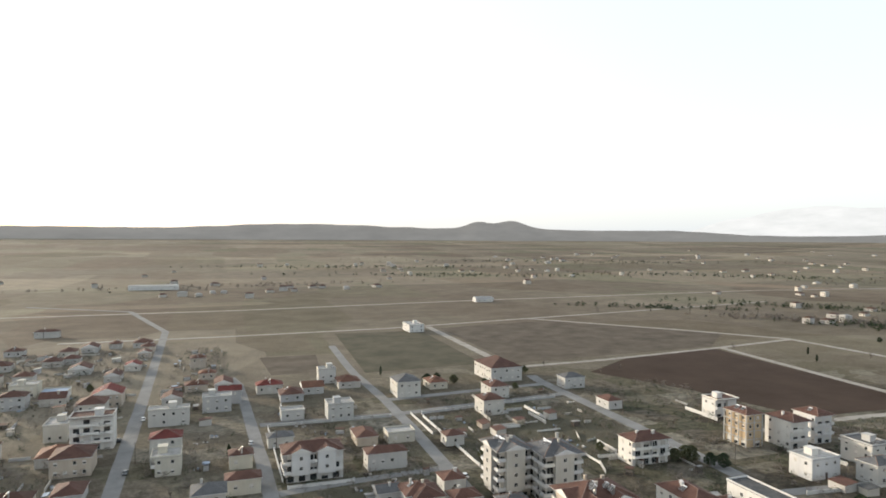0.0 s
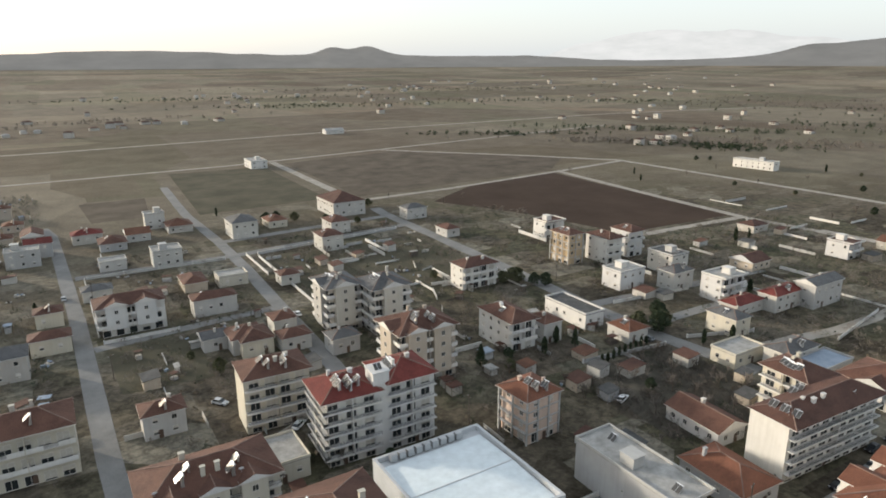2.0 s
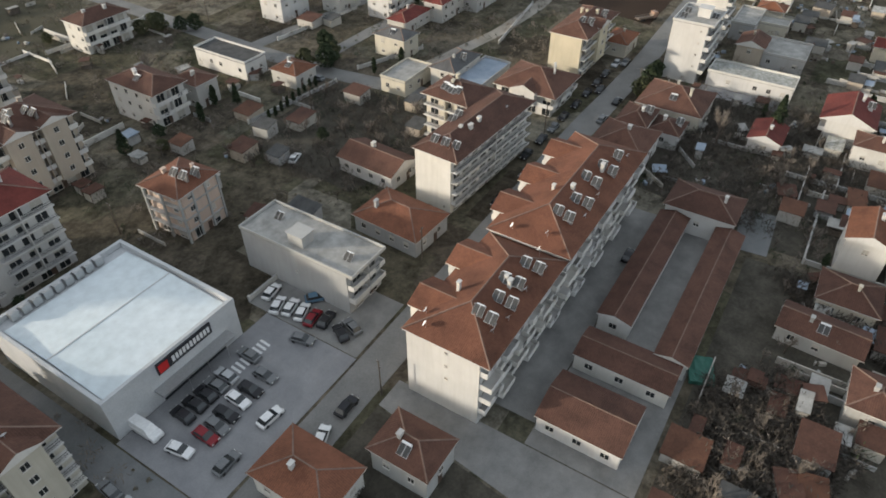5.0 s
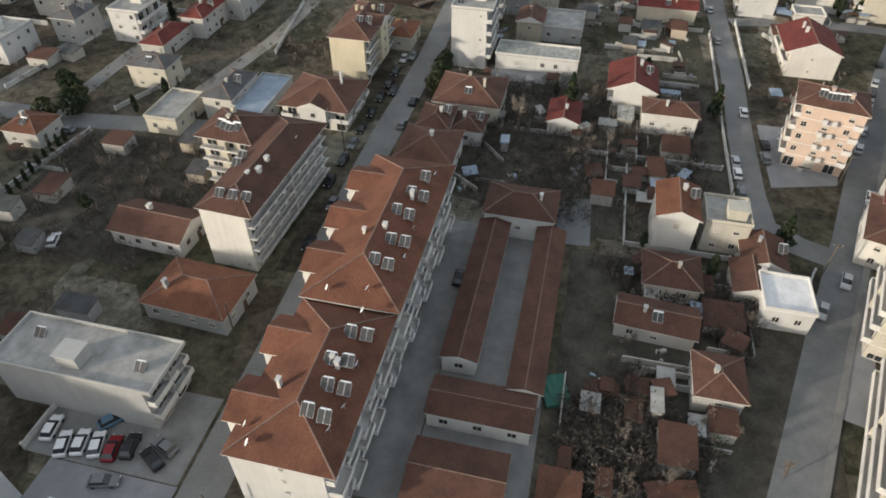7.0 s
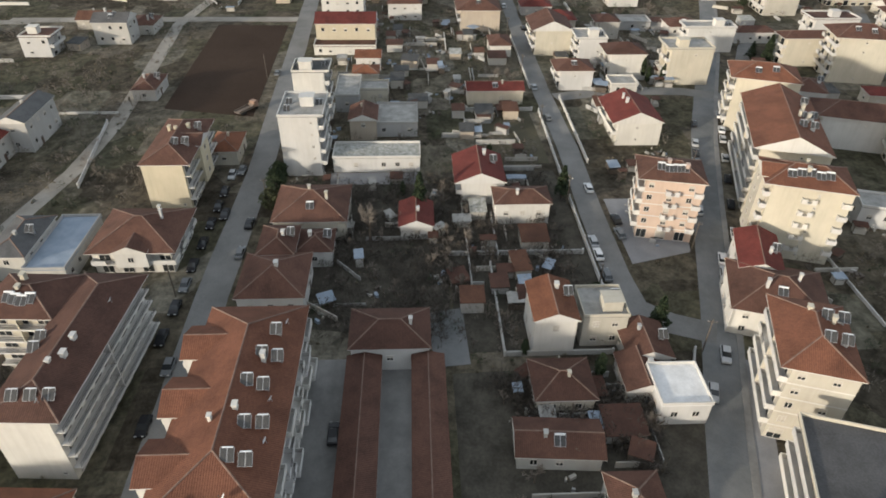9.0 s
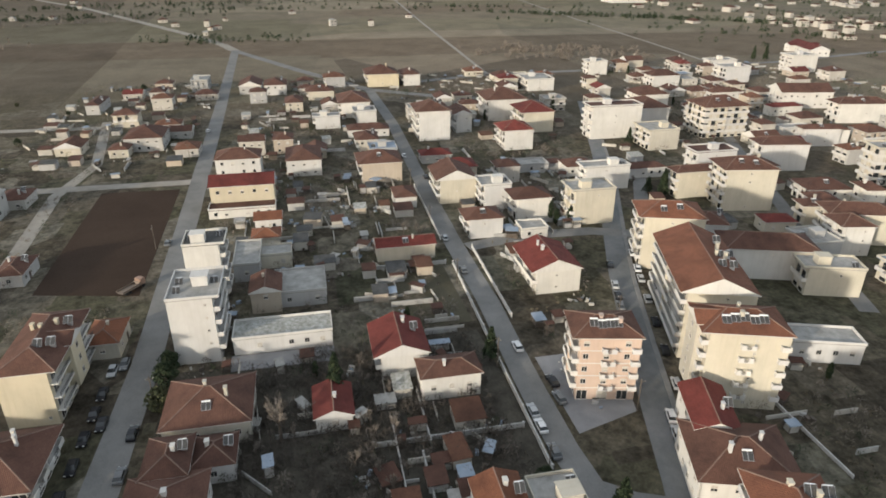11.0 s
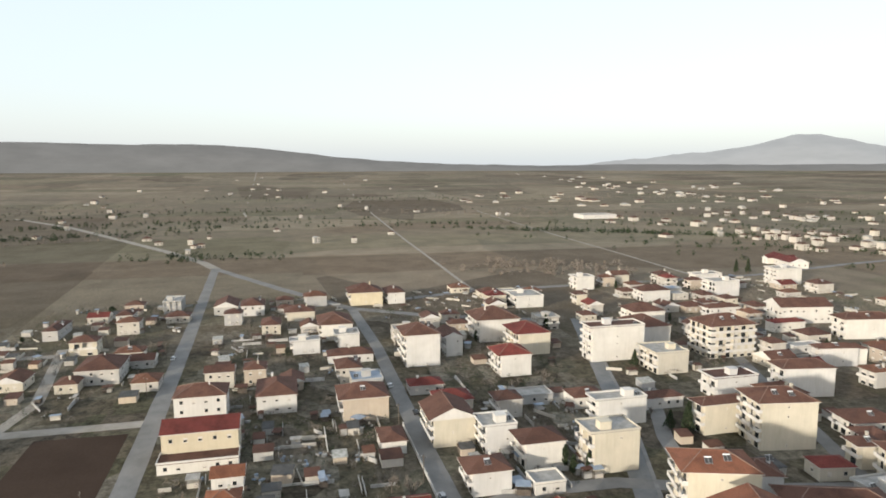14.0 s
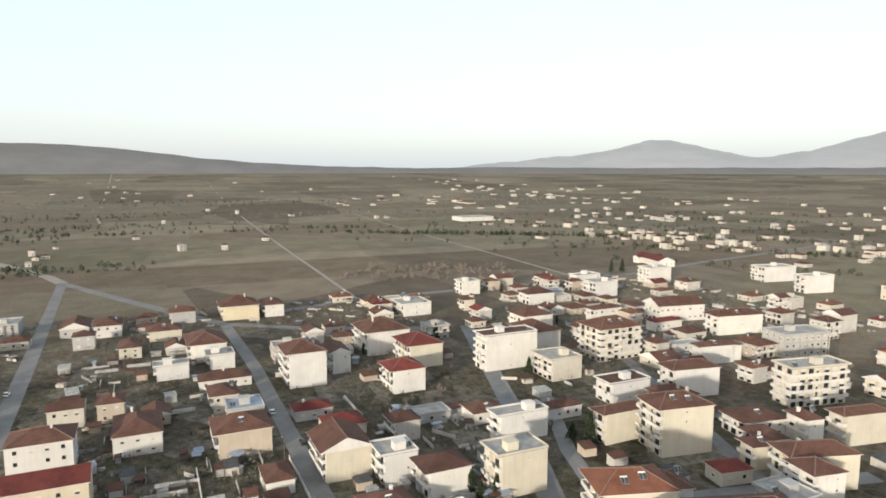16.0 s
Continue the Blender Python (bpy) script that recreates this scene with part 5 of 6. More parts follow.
for x, y, a, c in ((-30.5, 21.9, 10, "white"), (-32.4, 18.6, 20, "white"), (-31.6, 16.3, 15, "white"), (-31.4, 13.8, 20, "white"), (-31.5, 11.3, 12, "red"), (-30.6, 9.0, 10, "black"), (-36.2, 9.5, -75, "grey"), (-27.3, 14, -40, "blue"), (-31.7, 4.9, 60, "black"), (-29.5, 4.2, 70, "grey"), (-43, -5.3, 0, "black"), (-49.2, -5.6, 20, "white")):
    car(x, y, a, c)
for x, y, a, c in ((28.6, -98.2, 162, "silver"), (20, -92.6, 160, "silver"), (42.3, -104.3, -18, "white"), (36.7, -102.5, -18, "grey"), (51.9, -107.1, -18, "silver"), (56.6, -108.6, -18, "white"), (75.5, -110.4, -18, "silver"), (92, -115.9, -18, "grey"), (104, -119.9, -18, "black"),
                   (86.3, -86.2, 0, "white"), (63.7, -82.2, 0, "silver"), (59, -82.2, 0, "white"), (51.8, -82.3, 0, "grey"), (66.5, -88.9, 5, "grey"), (72.2, -89.5, 4, "black"), (72.5, -5.2, 0, "black"), (61.4, -5.4, 0, "grey"), (96.8, 1.4, 180, "grey"), (76.4, 1.2, 180, "black"), (28.6, 0.2, 180, "grey"), (13.6, -29.6, 0, "black"), (16, 0.4, 180, "black"),
                   (-82.4, 101.4, -50, "silver"), (-68.9, 80.5, 40, "white"), (5.6, 48.7, 20, "white"), (40.6, 71.5, 90, "grey"), (127, -83, 0, "grey"), (240, -83, 0, "white"), (163, 3, 0, "grey"), (-45, 150, 92, "white"), (-113, 210, 90, "silver"), (150, -82.4, 0, "silver"), (210, -87.3, 0, "black"), (300, 6.2, 0, "white"), (-63, 32, 90, "grey"), (-161, 130, 90, "white"), (-161, 150, 90, "silver"), (-156, 190, 90, "grey"), (-163, 230, 90, "black"), (-157, 260, 90, "white")):
    car(x, y, a, c)


for i in range(9):
    car(36 + i * 7.3 + rng.uniform(-0.8, 0.8), 3.4 + rng.uniform(-0.2, 0.2), 180, rng.choice(("black", "grey", "black", "silver")))
for x in (66, 78, 90, 101, 112, 118, 128):
    car(x, -115.5 - (x - 66) * 0.335 + 0.4, -18.5, rng.choice(("grey", "white", "silver", "black")))
for x in (84, 93, 99, 110, 122):
    car(x, -108.4 - (x - 70) * 0.335, -18.5, rng.choice(("grey", "black", "silver")))


def dump_truck(x, y, yaw):
    e = empty("truck", pose(x, y, 0.03, 0, 0, yaw), "old dusty flatbed truck parked at the field edge", "truck")
    paint = plain("faded_truck_paint", (0.3, 0.2, 0.15), 0.6)
    cb = bmesh.new()
    box(cb, 2.3, -1.15, 0.7, 4.0, 1.15, 2.6)
    bmesh.ops.bevel(cb, geom=list(cb.edges), offset=0.15, segments=2, affect="EDGES")
    cab = part("cab", cb, paint, e)
    gb2 = bmesh.new()
    box(gb2, 3.98, -0.9, 1.6, 4.02, 0.9, 2.35)
    part("windscreen", gb2, GLASS, cab)
    bb = bmesh.new()
    box(bb, -3.8, -1.2, 0.9, 2.1, 1.2, 1.05)
    for y0, y1 in ((-1.2, -1.12), (1.12, 1.2)):
        box(bb, -3.8, y0, 1.05, 2.1, y1, 1.6)
    box(bb, 2.02, -1.12, 1.05, 2.1, 1.12, 1.9)
    part("load_bed", bb, plain("rusty_bed", (0.2, 0.16, 0.13), 0.8), e)
    wm = bmesh.new()
    tube(wm, (0, -0.16, 0), (0, 0.16, 0), 0.48, 0.48, 16)
    wm = mesh_of(wm, "wheel", TYRE)
    for px in (-2.6, -1.5, 3.1):
        for py in (-1.0, 1.0):
            part("wheel", wm, None, e).location = (px, py, 0.48)


dump_truck(133.5, 7.5, -35)


# ---- trees ----
def bare_tree_meshes(seed, height):
    k = random.Random(seed)
    trunk, twigs = bmesh.new(), bmesh.new()

    def grow(p, dirn, length, r, depth):
        q = p + dirn * length
        tube(trunk if depth < 2 else twigs, p, q, r, r * 0.7, 6 if depth < 2 else 3)
        if depth == 4:
            return
        for i in range(4 if depth < 3 else 3):
            nd = (dirn + Vector((k.uniform(-1, 1), k.uniform(-1, 1), k.uniform(-0.15, 0.7))) * 0.72).normalized()
            grow(p + dirn * length * k.uniform(0.55, 1.0), nd, length * k.uniform(0.52, 0.75), r * 0.62, depth + 1)

    grow(Vector((0, 0, -0.1)), Vector((0, 0, 1)), height * 0.36, height * 0.032, 0)
    return mesh_of(trunk, "trunk", BARK), mesh_of(twigs, "crown", TWIG)


def leafy_tree_meshes(seed, height, width, cone, mat):
    k = random.Random(seed)
    trunk, crown = bmesh.new(), bmesh.new()
    tube(trunk, (0, 0, -0.1), (0, 0, height * 0.7), height * 0.03, height * 0.012, 7)
    for i in range(10):
        z, a = height * k.uniform(0.25, 0.7), k.uniform(0, 6.28)
        tube(trunk, (0, 0, z), (math.cos(a) * width * 0.35, math.sin(a) * width * 0.35, z + height * 0.1), height * 0.01, height * 0.004, 4)
    for i in range(900):
        t = k.random() ** 0.8
        z = height * (0.12 + 0.88 * t)
        rad = width / 2 * ((1 - t) ** 0.8 if cone else math.sin(math.pi * min(1, 0.12 + t * 0.88)) ** 0.6)
        a = k.uniform(0, 6.283)
        rr = rad * (0.35 + 0.65 * k.random() ** 0.4) * (1 + 0.3 * math.sin(a * 3 + z * 2 + seed))
        p = Vector((math.cos(a) * rr, math.sin(a) * rr, z))
        s = k.uniform(0.16, 0.36) * (height / 7) ** 0.5
        q = Euler((k.uniform(-1, 1), k.uniform(-1, 1), k.uniform(0, 6))).to_matrix()
        vs = [crown.verts.new(p + q @ Vector(c) * s) for c in ((-1, -0.6, 0), (1, -0.5, 0.25), (0.8, 0.7, -0.2), (-0.7, 0.8, 0.15))]
        crown.faces.new(vs)
    return mesh_of(trunk, "trunk", BARK), mesh_of(crown, "crown", mat)


BARE = [bare_tree_meshes(s, hh) for s, hh in ((1, 7.0), (2, 8.5), (3, 6.0))]
CONE = [leafy_tree_meshes(s, hh, ww, True, NEEDLE) for s, hh, ww in ((4, 8.0, 4.2), (5, 9.5, 3.6))]
CYPRESS = [leafy_tree_meshes(6, 7.5, 1.9, False, NEEDLE)]
ROUND = [leafy_tree_meshes(s, hh, ww, False, mt) for s, hh, ww, mt in ((7, 5.0, 4.2, NEEDLE), (8, 4.2, 3.8, LEAF))]
TREE_LABEL = {"bare": "bare leafless tree with fine grey-brown twigs", "cone": "dark green conifer with drooping dense crown", "cypress": "slim dark green cypress", "round": "rounded evergreen garden tree"}
TREE_PROTO = {}
TREES = {"bare": BARE, "cone": CONE, "cypress": CYPRESS, "round": ROUND}


def tree(kind, x, y, size=1.0, k=rng):
    i = k.randrange(len(TREES[kind]))
    m = pose(x, y, 0, 0, 0, k.uniform(0, 360))
    if (kind, i) not in TREE_PROTO:
        t, c = TREES[kind][i]
        e = empty("tree", m, TREE_LABEL[kind], "tree", kind + " trees")
        part("trunk", t, None, e)
        part("crown", c, None, e)
        TREE_PROTO[kind, i] = e
    else:
        e = copy_thing(TREE_PROTO[kind, i], m)
    e.scale = (size, size, size * k.uniform(0.9, 1.15))


def clear(x, y, r):
    return all((x - a) ** 2 + (y - b) ** 2 > (c + r) ** 2 for a, b, c in FOOT)


for x, y, s in ((76, -44, 1.1), (83, -78.8, 1.0), (84, -40, 0.6)):
    tree("cone" if s > 0.8 else "cypress", x, y, s)
for x, y in ((47, 74), (52, 76), (56, 80), (44, 78), (60, 84), (36, 140), (40, 136), (44, 132), (42, 142), (47, 128), (28, 262), (20, 262), (12, 268), (45, 300), (52, 300), (2, 286), (-8, 286), (-14, 290), (79.5, -8.6), (92, -9.5), (88, -9), (-74.5, 41.5), (-73, 44), (-75, 47), (-73.5, 39.6)):
    tree("round", x + rng.uniform(-1, 1), y + rng.uniform(-1, 1), rng.uniform(0.9, 1.4))
for x, y, s in ((65.4, -33, 1.5), (55, -46, 0.9), (62, -50, 0.8), (48, -52, 0.8), (20, 45, 0.9), (28, 52, 0.8), (14, 58, 0.9), (32, 40, 0.8), (8, 40, 0.8), (-2, 62, 0.9), (24, 30, 0.8), (-14, -60, 0.9), (0, -57, 0.7), (-30, -56, 0.9), (-20, -66, 1.0), (150, -74, 1.0), (156, -70, 0.9), (-10, 76, 0.9), (-16, 70, 0.9), (-86, 58, 0.8), (-66, 60, 0.8)):
    tree("bare", x, y, s)
for i in range(9):
    tree("cypress", 16 + i * 2.6, 66.5 + i * 0.3, 0.45)
for i in range(12):
    tree("bare", 40 + rng.uniform(-12, 22), -52 + rng.uniform(-8, 8), rng.uniform(0.4, 0.7))
for i in range(26):
    tree("bare", rng.uniform(40, 92), rng.uniform(-56, -26), rng.uniform(0.5, 0.9))
for i in range(16):
    tree("bare", rng.uniform(-2, 42), rng.uniform(28, 64), rng.uniform(0.5, 0.8))
for i in range(14):
    tree("bare", rng.uniform(-45, 20), rng.uniform(-82, -54), rng.uniform(0.5, 0.8))
for x, y in ((14, 84), (18, 80), (-8, 78), (-4, 84), (6, 80), (-14, 84), (52, 60), (60, 56), (-66, 66), (-60, 72), (-78, 120), (-86, 176), (30, -62), (44, -78), (24, -74), (98, 76), (104, 80), (110, 76), (36, -88), (97, -62), (100, -58), (103, -63)):
    tree(rng.choice(("round", "cypress", "cone")), x, y, rng.uniform(0.55, 0.95))
for x, y, s in ((172, -170, 1.2), (176, -166, 0.9), (159, -121, 0.8), (154, -126, 0.8), (231, -281, 1.0), (310, -178, 0.9), (296, -135, 0.8), (441, -408, 1.3), (445, -400, 1.1), (205, -150, 0.8), (240, -190, 0.9)):
    tree("cone" if s > 0.85 else "cypress", x, y, s)
for x, y in ((-12, -56), (-4, -62), (6, -58), (14, -66), (-22, -60), (-30, -70), (-40, -64), (-8, -74), (20, -56), (-16, -80), (36, -60), (50, -66), (60, -72), (70, -60)):
    tree("bare", x + rng.uniform(-2, 2), y + rng.uniform(-2, 2), rng.uniform(0.5, 0.8))



# ---- filling of the farther quarters ----
def on_road(x, y):
    lines = (abs(x + 110) < 9, abs(x + 160) < 9, abs(x + 43) < 9, abs(y + 85) < 9 and x > 30, abs(y) < 10 and x > -70, abs(x - 50) < 8 and y > 30, abs(y - 236) < 7 and x < 50, abs(y - 264) < 7 and -50 < x < 60,
             abs(y + 97.0 + (x - 27) * 0.335) < 11, abs(x - 223) < 8 and 0 < y < 120)
    return any(lines)


def shed(x, y, w, d, h, k):
    FOOT.append((x, y, max(w, d) / 2))
    roofed = k.choice(("brown", "rust", "mossy", "dark", "brown", "brown", "dark"))
    e = empty("shed", pose(x, y, 0, 0, 0, k.choice((0, 0, 0, k.uniform(-12, 12)))), f"small weathered garden shed with a lean-to {roofed} roof", "shed", "garden sheds")
    bm = bmesh.new()
    vs = box(bm, -w / 2, -d / 2, 0, w / 2, d / 2, h)
    for v in vs:
        if v.co.z > 1 and v.co.x > 0:
            v.co.z += 0.5
    part("wall", bm, WALLS[k.choice(("grey", "grey", "beige", "stone", "stone"))], e)
    rb = bmesh.new()
    rv = box(rb, -w / 2 - 0.25, -d / 2 - 0.25, h + 0.02, w / 2 + 0.25, d / 2 + 0.25, h + 0.12)
    for v in rv:
        v.co.z += 0.25 + 0.5 * v.co.x / w
    part("roof", rb, ROOFS[roofed], e)


def quarter(x0, x1, y0, y1, count, floors, seed, small=False):
    k = random.Random(seed)
    made = tries = 0
    while made < count and tries < count * 30:
        tries += 1
        x, y = k.uniform(x0, x1), k.uniform(y0, y1)
        w, d = (k.uniform(4, 8), k.uniform(4, 8)) if small else (k.uniform(8, 13), k.uniform(8, 14))
        if on_road(x, y) or (122 < x < 226 and 0 < y < 44) or (-66 < x < -18 and -6 < y < 48) or not clear(x, y, max(w, d) * 0.55):
            continue
        if small:
            shed(x, y, w * 0.8, d * 0.8, k.uniform(2.1, 2.9), k)
            made += 1
            continue
        f = k.choice(floors)
        hgt = f * 2.95 + (0.3 if small else 0.6)
        sh = k.choice(("hip", "hip", "hip", "gab", "flat")) if not small else k.choice(("gab", "flat", "gab"))
        wl = k.choice(("pale", "cream", "stone", "beige", "stone", "grey")) if not small else k.choice(("grey", "white", "beige", "grey"))
        rc = ("concrete" if k.random() < 0.8 else "blue") if sh == "flat" else k.choice(("brown", "brown", "rust", "brown", "red"))
        kind = "apartment_building" if f > 3 else ("house" if not small else "house")
        building(kind, x, y, w, d, hgt if not small else k.uniform(2.4, 3.2), f, wl, sh, rc, 0, balc=k.choice(("W", "WN" if y < -35 else "WS", "S")) if f > 2 else (k.choice(("", "W", "")) if f == 2 else ""), step=k.uniform(2.8, 3.6))
        made += 1


quarter(-260, -168, 130, 480, 44, (1, 1, 1, 2, 2), 11)
quarter(-155, -115, 110, 420, 8, (1, 1, 2), 12)
quarter(-104, -50, 170, 330, 4, (1,), 13)
quarter(-35, 44, 180, 330, 2, (1,), 14)
quarter(60, 215, 60, 150, 4, (1,), 15)
quarter(230, 420, -80, 80, 20, (1, 1, 1, 2), 16)
quarter(160, 340, -330, -95, 26, (1, 1, 1, 2, 2), 17)
quarter(330, 440, -420, -110, 28, (1, 1, 2), 18)
quarter(120, 330, -520, -330, 22, (1, 2, 3), 19)
quarter(60, 130, -300, -160, 8, (1, 2, 2), 20)
quarter(-40, 24, -80, -50, 7, (1,), 21, True)
quarter(40, 95, -80, -48, 5, (1,), 27, True)
quarter(110, 215, -80, -12, 18, (1,), 22, True)
quarter(-30, 45, 10, 75, 10, (1,), 23, True)
quarter(-104, 20, 60, 230, 10, (1,), 24, True)
quarter(60, 210, 30, 140, 8, (1,), 25, True)
quarter(110, 330, -330, -92, 40, (1,), 26, True)
quarter(225, 420, -85, 90, 26, (1,), 28, True)
quarter(-260, -115, 100, 450, 22, (1,), 29, True)
for i in range(170):
    x, y = rng.uniform(-260, 420), rng.uniform(-330, 330)
    if clear(x, y, 2) and not on_road(x, y) and not (125 < x < 220 and 0 < y < 40) and not (120 < x < 240 and 160 < y < 340):
        tree(rng.choice(("bare", "bare", "bare", "round", "cypress", "round")), x, y, rng.uniform(0.5, 0.95))


def scrub(name, count, seed, mat, area, low, high, label):
    """Uncounted weeds, vines and bushes of the gardens and vacant plots, as small leaves and stalks."""
    k = random.Random(seed)
    verts, faces = [], []
    made = 0
    for t in range(count * 6):
        if made == count:
            break
        x, y = k.uniform(area[0], area[1]), k.uniform(area[2], area[3])
        if noise.noise((x * 0.035, y * 0.035, seed)) < -0.12 or on_road(x, y) or not clear(x, y, -1.5) or (-66 < x < -20 and -2 < y < 47) or (125 < x < 222 and 0 < y < 40) or (120 < x < 240 and 160 < y < 335) or (-36 < x < 32 and -50 < y < -8):
            continue
        made += 1
        hgt = k.uniform(low, high)
        rad = hgt * k.uniform(0.5, 1.1)
        for j in range(46):
            a, z = k.uniform(0, 6.283), hgt * k.uniform(0.02, 1.0)
            rr = rad * k.random() ** 0.6 * (1.15 - z / hgt * 0.6)
            p = Vector((x + math.cos(a) * rr, y + math.sin(a) * rr, z))
            s = k.uniform(0.16, 0.45) * (0.6 + hgt * 0.34)
            q = Euler((k.uniform(-1.5, 1.5), k.uniform(-1.5, 1.5), a)).to_matrix()
            n = len(verts)
            verts += [p + q @ Vector(c) * s for c in ((-1, -0.11, 0), (1, -0.05, 0.15), (0.1, 0.16, 0))]
            faces.append((n, n + 1, n + 2))
    me = bpy.data.meshes.new(name)
    me.from_pydata(verts, [], faces)
    me.materials.append(mat)
    tagged(new(name, me), label, "scrub", kind="stuff")


TOWN = (-120, 230, -150, 260)
scrub("dry_scrub", 2600, 61, TWIG, TOWN, 0.7, 3.0, "dry brown winter scrub and vines in gardens")
scrub("dark_scrub", 1000, 62, NEEDLE, TOWN, 0.6, 2.8, "dark green bushes and hedges in gardens")
scrub("pale_weeds", 3000, 63, mottled("dry_straw", (0.12, 0.1, 0.07), (0.2, 0.17, 0.12), 1.0), TOWN, 0.25, 0.8, "pale dry grass tufts on vacant plots")
scrub("dry_scrub", 1200, 64, TWIG, (-260, -110, 100, 450), 0.8, 3.2, "dry brown winter scrub and vines in gardens")
scrub("dry_scrub", 1500, 65, TWIG, (220, 430, -420, 90), 0.8, 3.4, "dry brown winter scrub and vines in gardens")

scrub("dark_scrub", 700, 66, NEEDLE, (220, 430, -420, 90), 0.8, 3.2, "dark green bushes and hedges in gardens")
scrub("dark_scrub", 500, 67, NEEDLE, (-260, -110, 100, 450), 0.8, 3.2, "dark green bushes and hedges in gardens")
BRUSH = mottled("dark_brushwood", (0.052, 0.045, 0.037), (0.105, 0.09, 0.077), 1.0)
scrub("orchard_scrub", 900, 68, BRUSH, (34, 94, -80, -24), 0.8, 3.2, "tangled bare shrubs in an old orchard")
scrub("orchard_scrub", 300, 69, BRUSH, (0, 44, 24, 66), 0.8, 3.0, "tangled bare shrubs on a vacant plot")
scrub("garden_scrub", 220, 71, BRUSH, (-61, -42, -44, -10), 0.4, 1.8, "dark winter shrubs in a garden")
scrub("orchard_scrub", 1300, 70, BRUSH, (-60, 24, -90, -50), 0.8, 3.2, "tangled bare shrubs between sheds")

def yard_clutter(count, seed, area):
    """Uncounted lean-tos, low walls, stacks and pergolas between the houses."""
    k = random.Random(seed)
    bm = bmesh.new()
    made = 0
    for t in range(count * 6):
        x, y = k.uniform(area[0], area[1]), k.uniform(area[2], area[3])
        if made == count or on_road(x, y) or not clear(x, y, -2.0) or (125 < x < 222 and 0 < y < 40) or (120 < x < 240 and 160 < y < 335) or (-66 < x < -20 and -2 < y < 47) or (-36 < x < 32 and -50 < y < -8):
            continue
        made += 1
        kind = k.random()
        m = pose(x, y, 0, 0, 0, k.choice((0, 90, k.uniform(0, 90))))
        if kind < 0.4:
            L = k.uniform(3, 11)
            box(bm, -L / 2, -0.1, -0.1, L / 2, 0.1, k.uniform(0.7, 1.5), k.choice((0, 1)), m)
        elif kind < 0.75:
            w, d, h = k.uniform(1.5, 5), k.uniform(1.5, 4), k.uniform(1.6, 2.7)
            vs = box(bm, -w / 2, -d / 2, h, w / 2, d / 2, h + 0.1, k.choice((2, 3, 3, 4)), m)
            for v in vs[:2] + vs[4:6]:
                v.co.z += 0.15
            for a in (-1, 1):
                for b in (-1, 1):
                    box(bm, a * (w / 2 - 0.15) - 0.06, b * (d / 2 - 0.15) - 0.06, -0.1, a * (w / 2 - 0.15) + 0.06, b * (d / 2 - 0.15) + 0.06, h + 0.05, 5, m)
            box(bm, -w / 2 + 0.3, -d / 2 + 0.2, -0.1, w / 2 - 0.4, d / 2 - 0.3, h * k.uniform(0.4, 0.9), k.choice((0, 1, 5)), m)
        else:
            for j in range(k.randint(3, 8)):
                a, b, s = k.gauss(0, 1.2), k.gauss(0, 1.0), k.uniform(0.2, 0.7)
                box(bm, a - s, b - s * 0.5, -0.05, a + s, b + s * 0.5, k.uniform(0.15, 0.9), k.choice((0, 1, 5, 5, 4)), m @ Matrix.Rotation(k.uniform(0, 3), 4, "Z"))
    tagged(new("yard_clutter", mesh_of(bm, "yard_clutter", [CONCRETE, WALLS["stone"], ROOFS["concrete"], ROOFS["brown"], ROOFS["blue"], BARK])), "lean-tos, stacked timber and low walls in back yards", "clutter", kind="stuff")


yard_clutter(420, 91, (220, 430, -420, 90))
yard_clutter(330, 92, (40, 225, -150, -5))
yard_clutter(110, 93, (-120, 45, 50, 260))
yard_clutter(90, 94, (-60, 26, -100, -50))
yard_clutter(200, 95, (-260, -110, 100, 450))

# ---- garden walls and poles ----
def garden_wall(x0, y0, x1, y1, h=1.1, label="low pale garden wall along a plot"):
    a, b = Vector((x0, y0, 0)), Vector((x1, y1, 0))
    L = (b - a).length
    e = empty("garden_wall", Matrix.Translation(a) @ Matrix.Rotation(math.atan2(y1 - y0, x1 - x0), 4, "Z"), label, "wall", "garden walls")
    bm = bmesh.new()
    box(bm, 0, -0.12, 0, L, 0.12, h)
    part("wall_body", bm, WALLS["white" if rng.random() < 0.6 else "grey"], e)
    if h != 1.1:
        return
    cp = bmesh.new()
    box(cp, -0.04, -0.17, h, L + 0.04, 0.17, h + 0.07)
    part("coping", cp, CONCRETE, e)
    n = max(1, int(L / 12))
    pm = shared(("gpost", h), lambda: (lambda q: (box(q, -0.18, -0.18, 0, 0.18, 0.18, h + 0.3), mesh_of(q, "post", PARAPET))[1])(bmesh.new()))
    for i in range(n + 1):
        part("post", pm, None, e).location = (L * i / n, 0, 0)


for a in ((84, -80.5, 132, -81), (48, -80.5, 82, -80.5), (100, -89, 142, -89.3), (30, -58.5, 56, -58.5), (30, -78, 30, -58.5), (60, -50, 60, -79), (-36, 158, -36, 226), (-104, 158, -82, 158), (-104, 232, -50, 231), (-35, 231, 40, 240),
          (44, 150, 10, 152), (52, 66, 74, 58), (42, 66, 12, 70), (-34, 24, -20, 24), (133, 158, 100, 158), (-40, 232, -40, 200), (150, -81, 200, -81), (-105, 165, -105, 230), (126, 46, 90, 40), (55, 100, 90, 96), (18, -88, 30, -93), (133, -56, 133, -79)):
    garden_wall(*a)


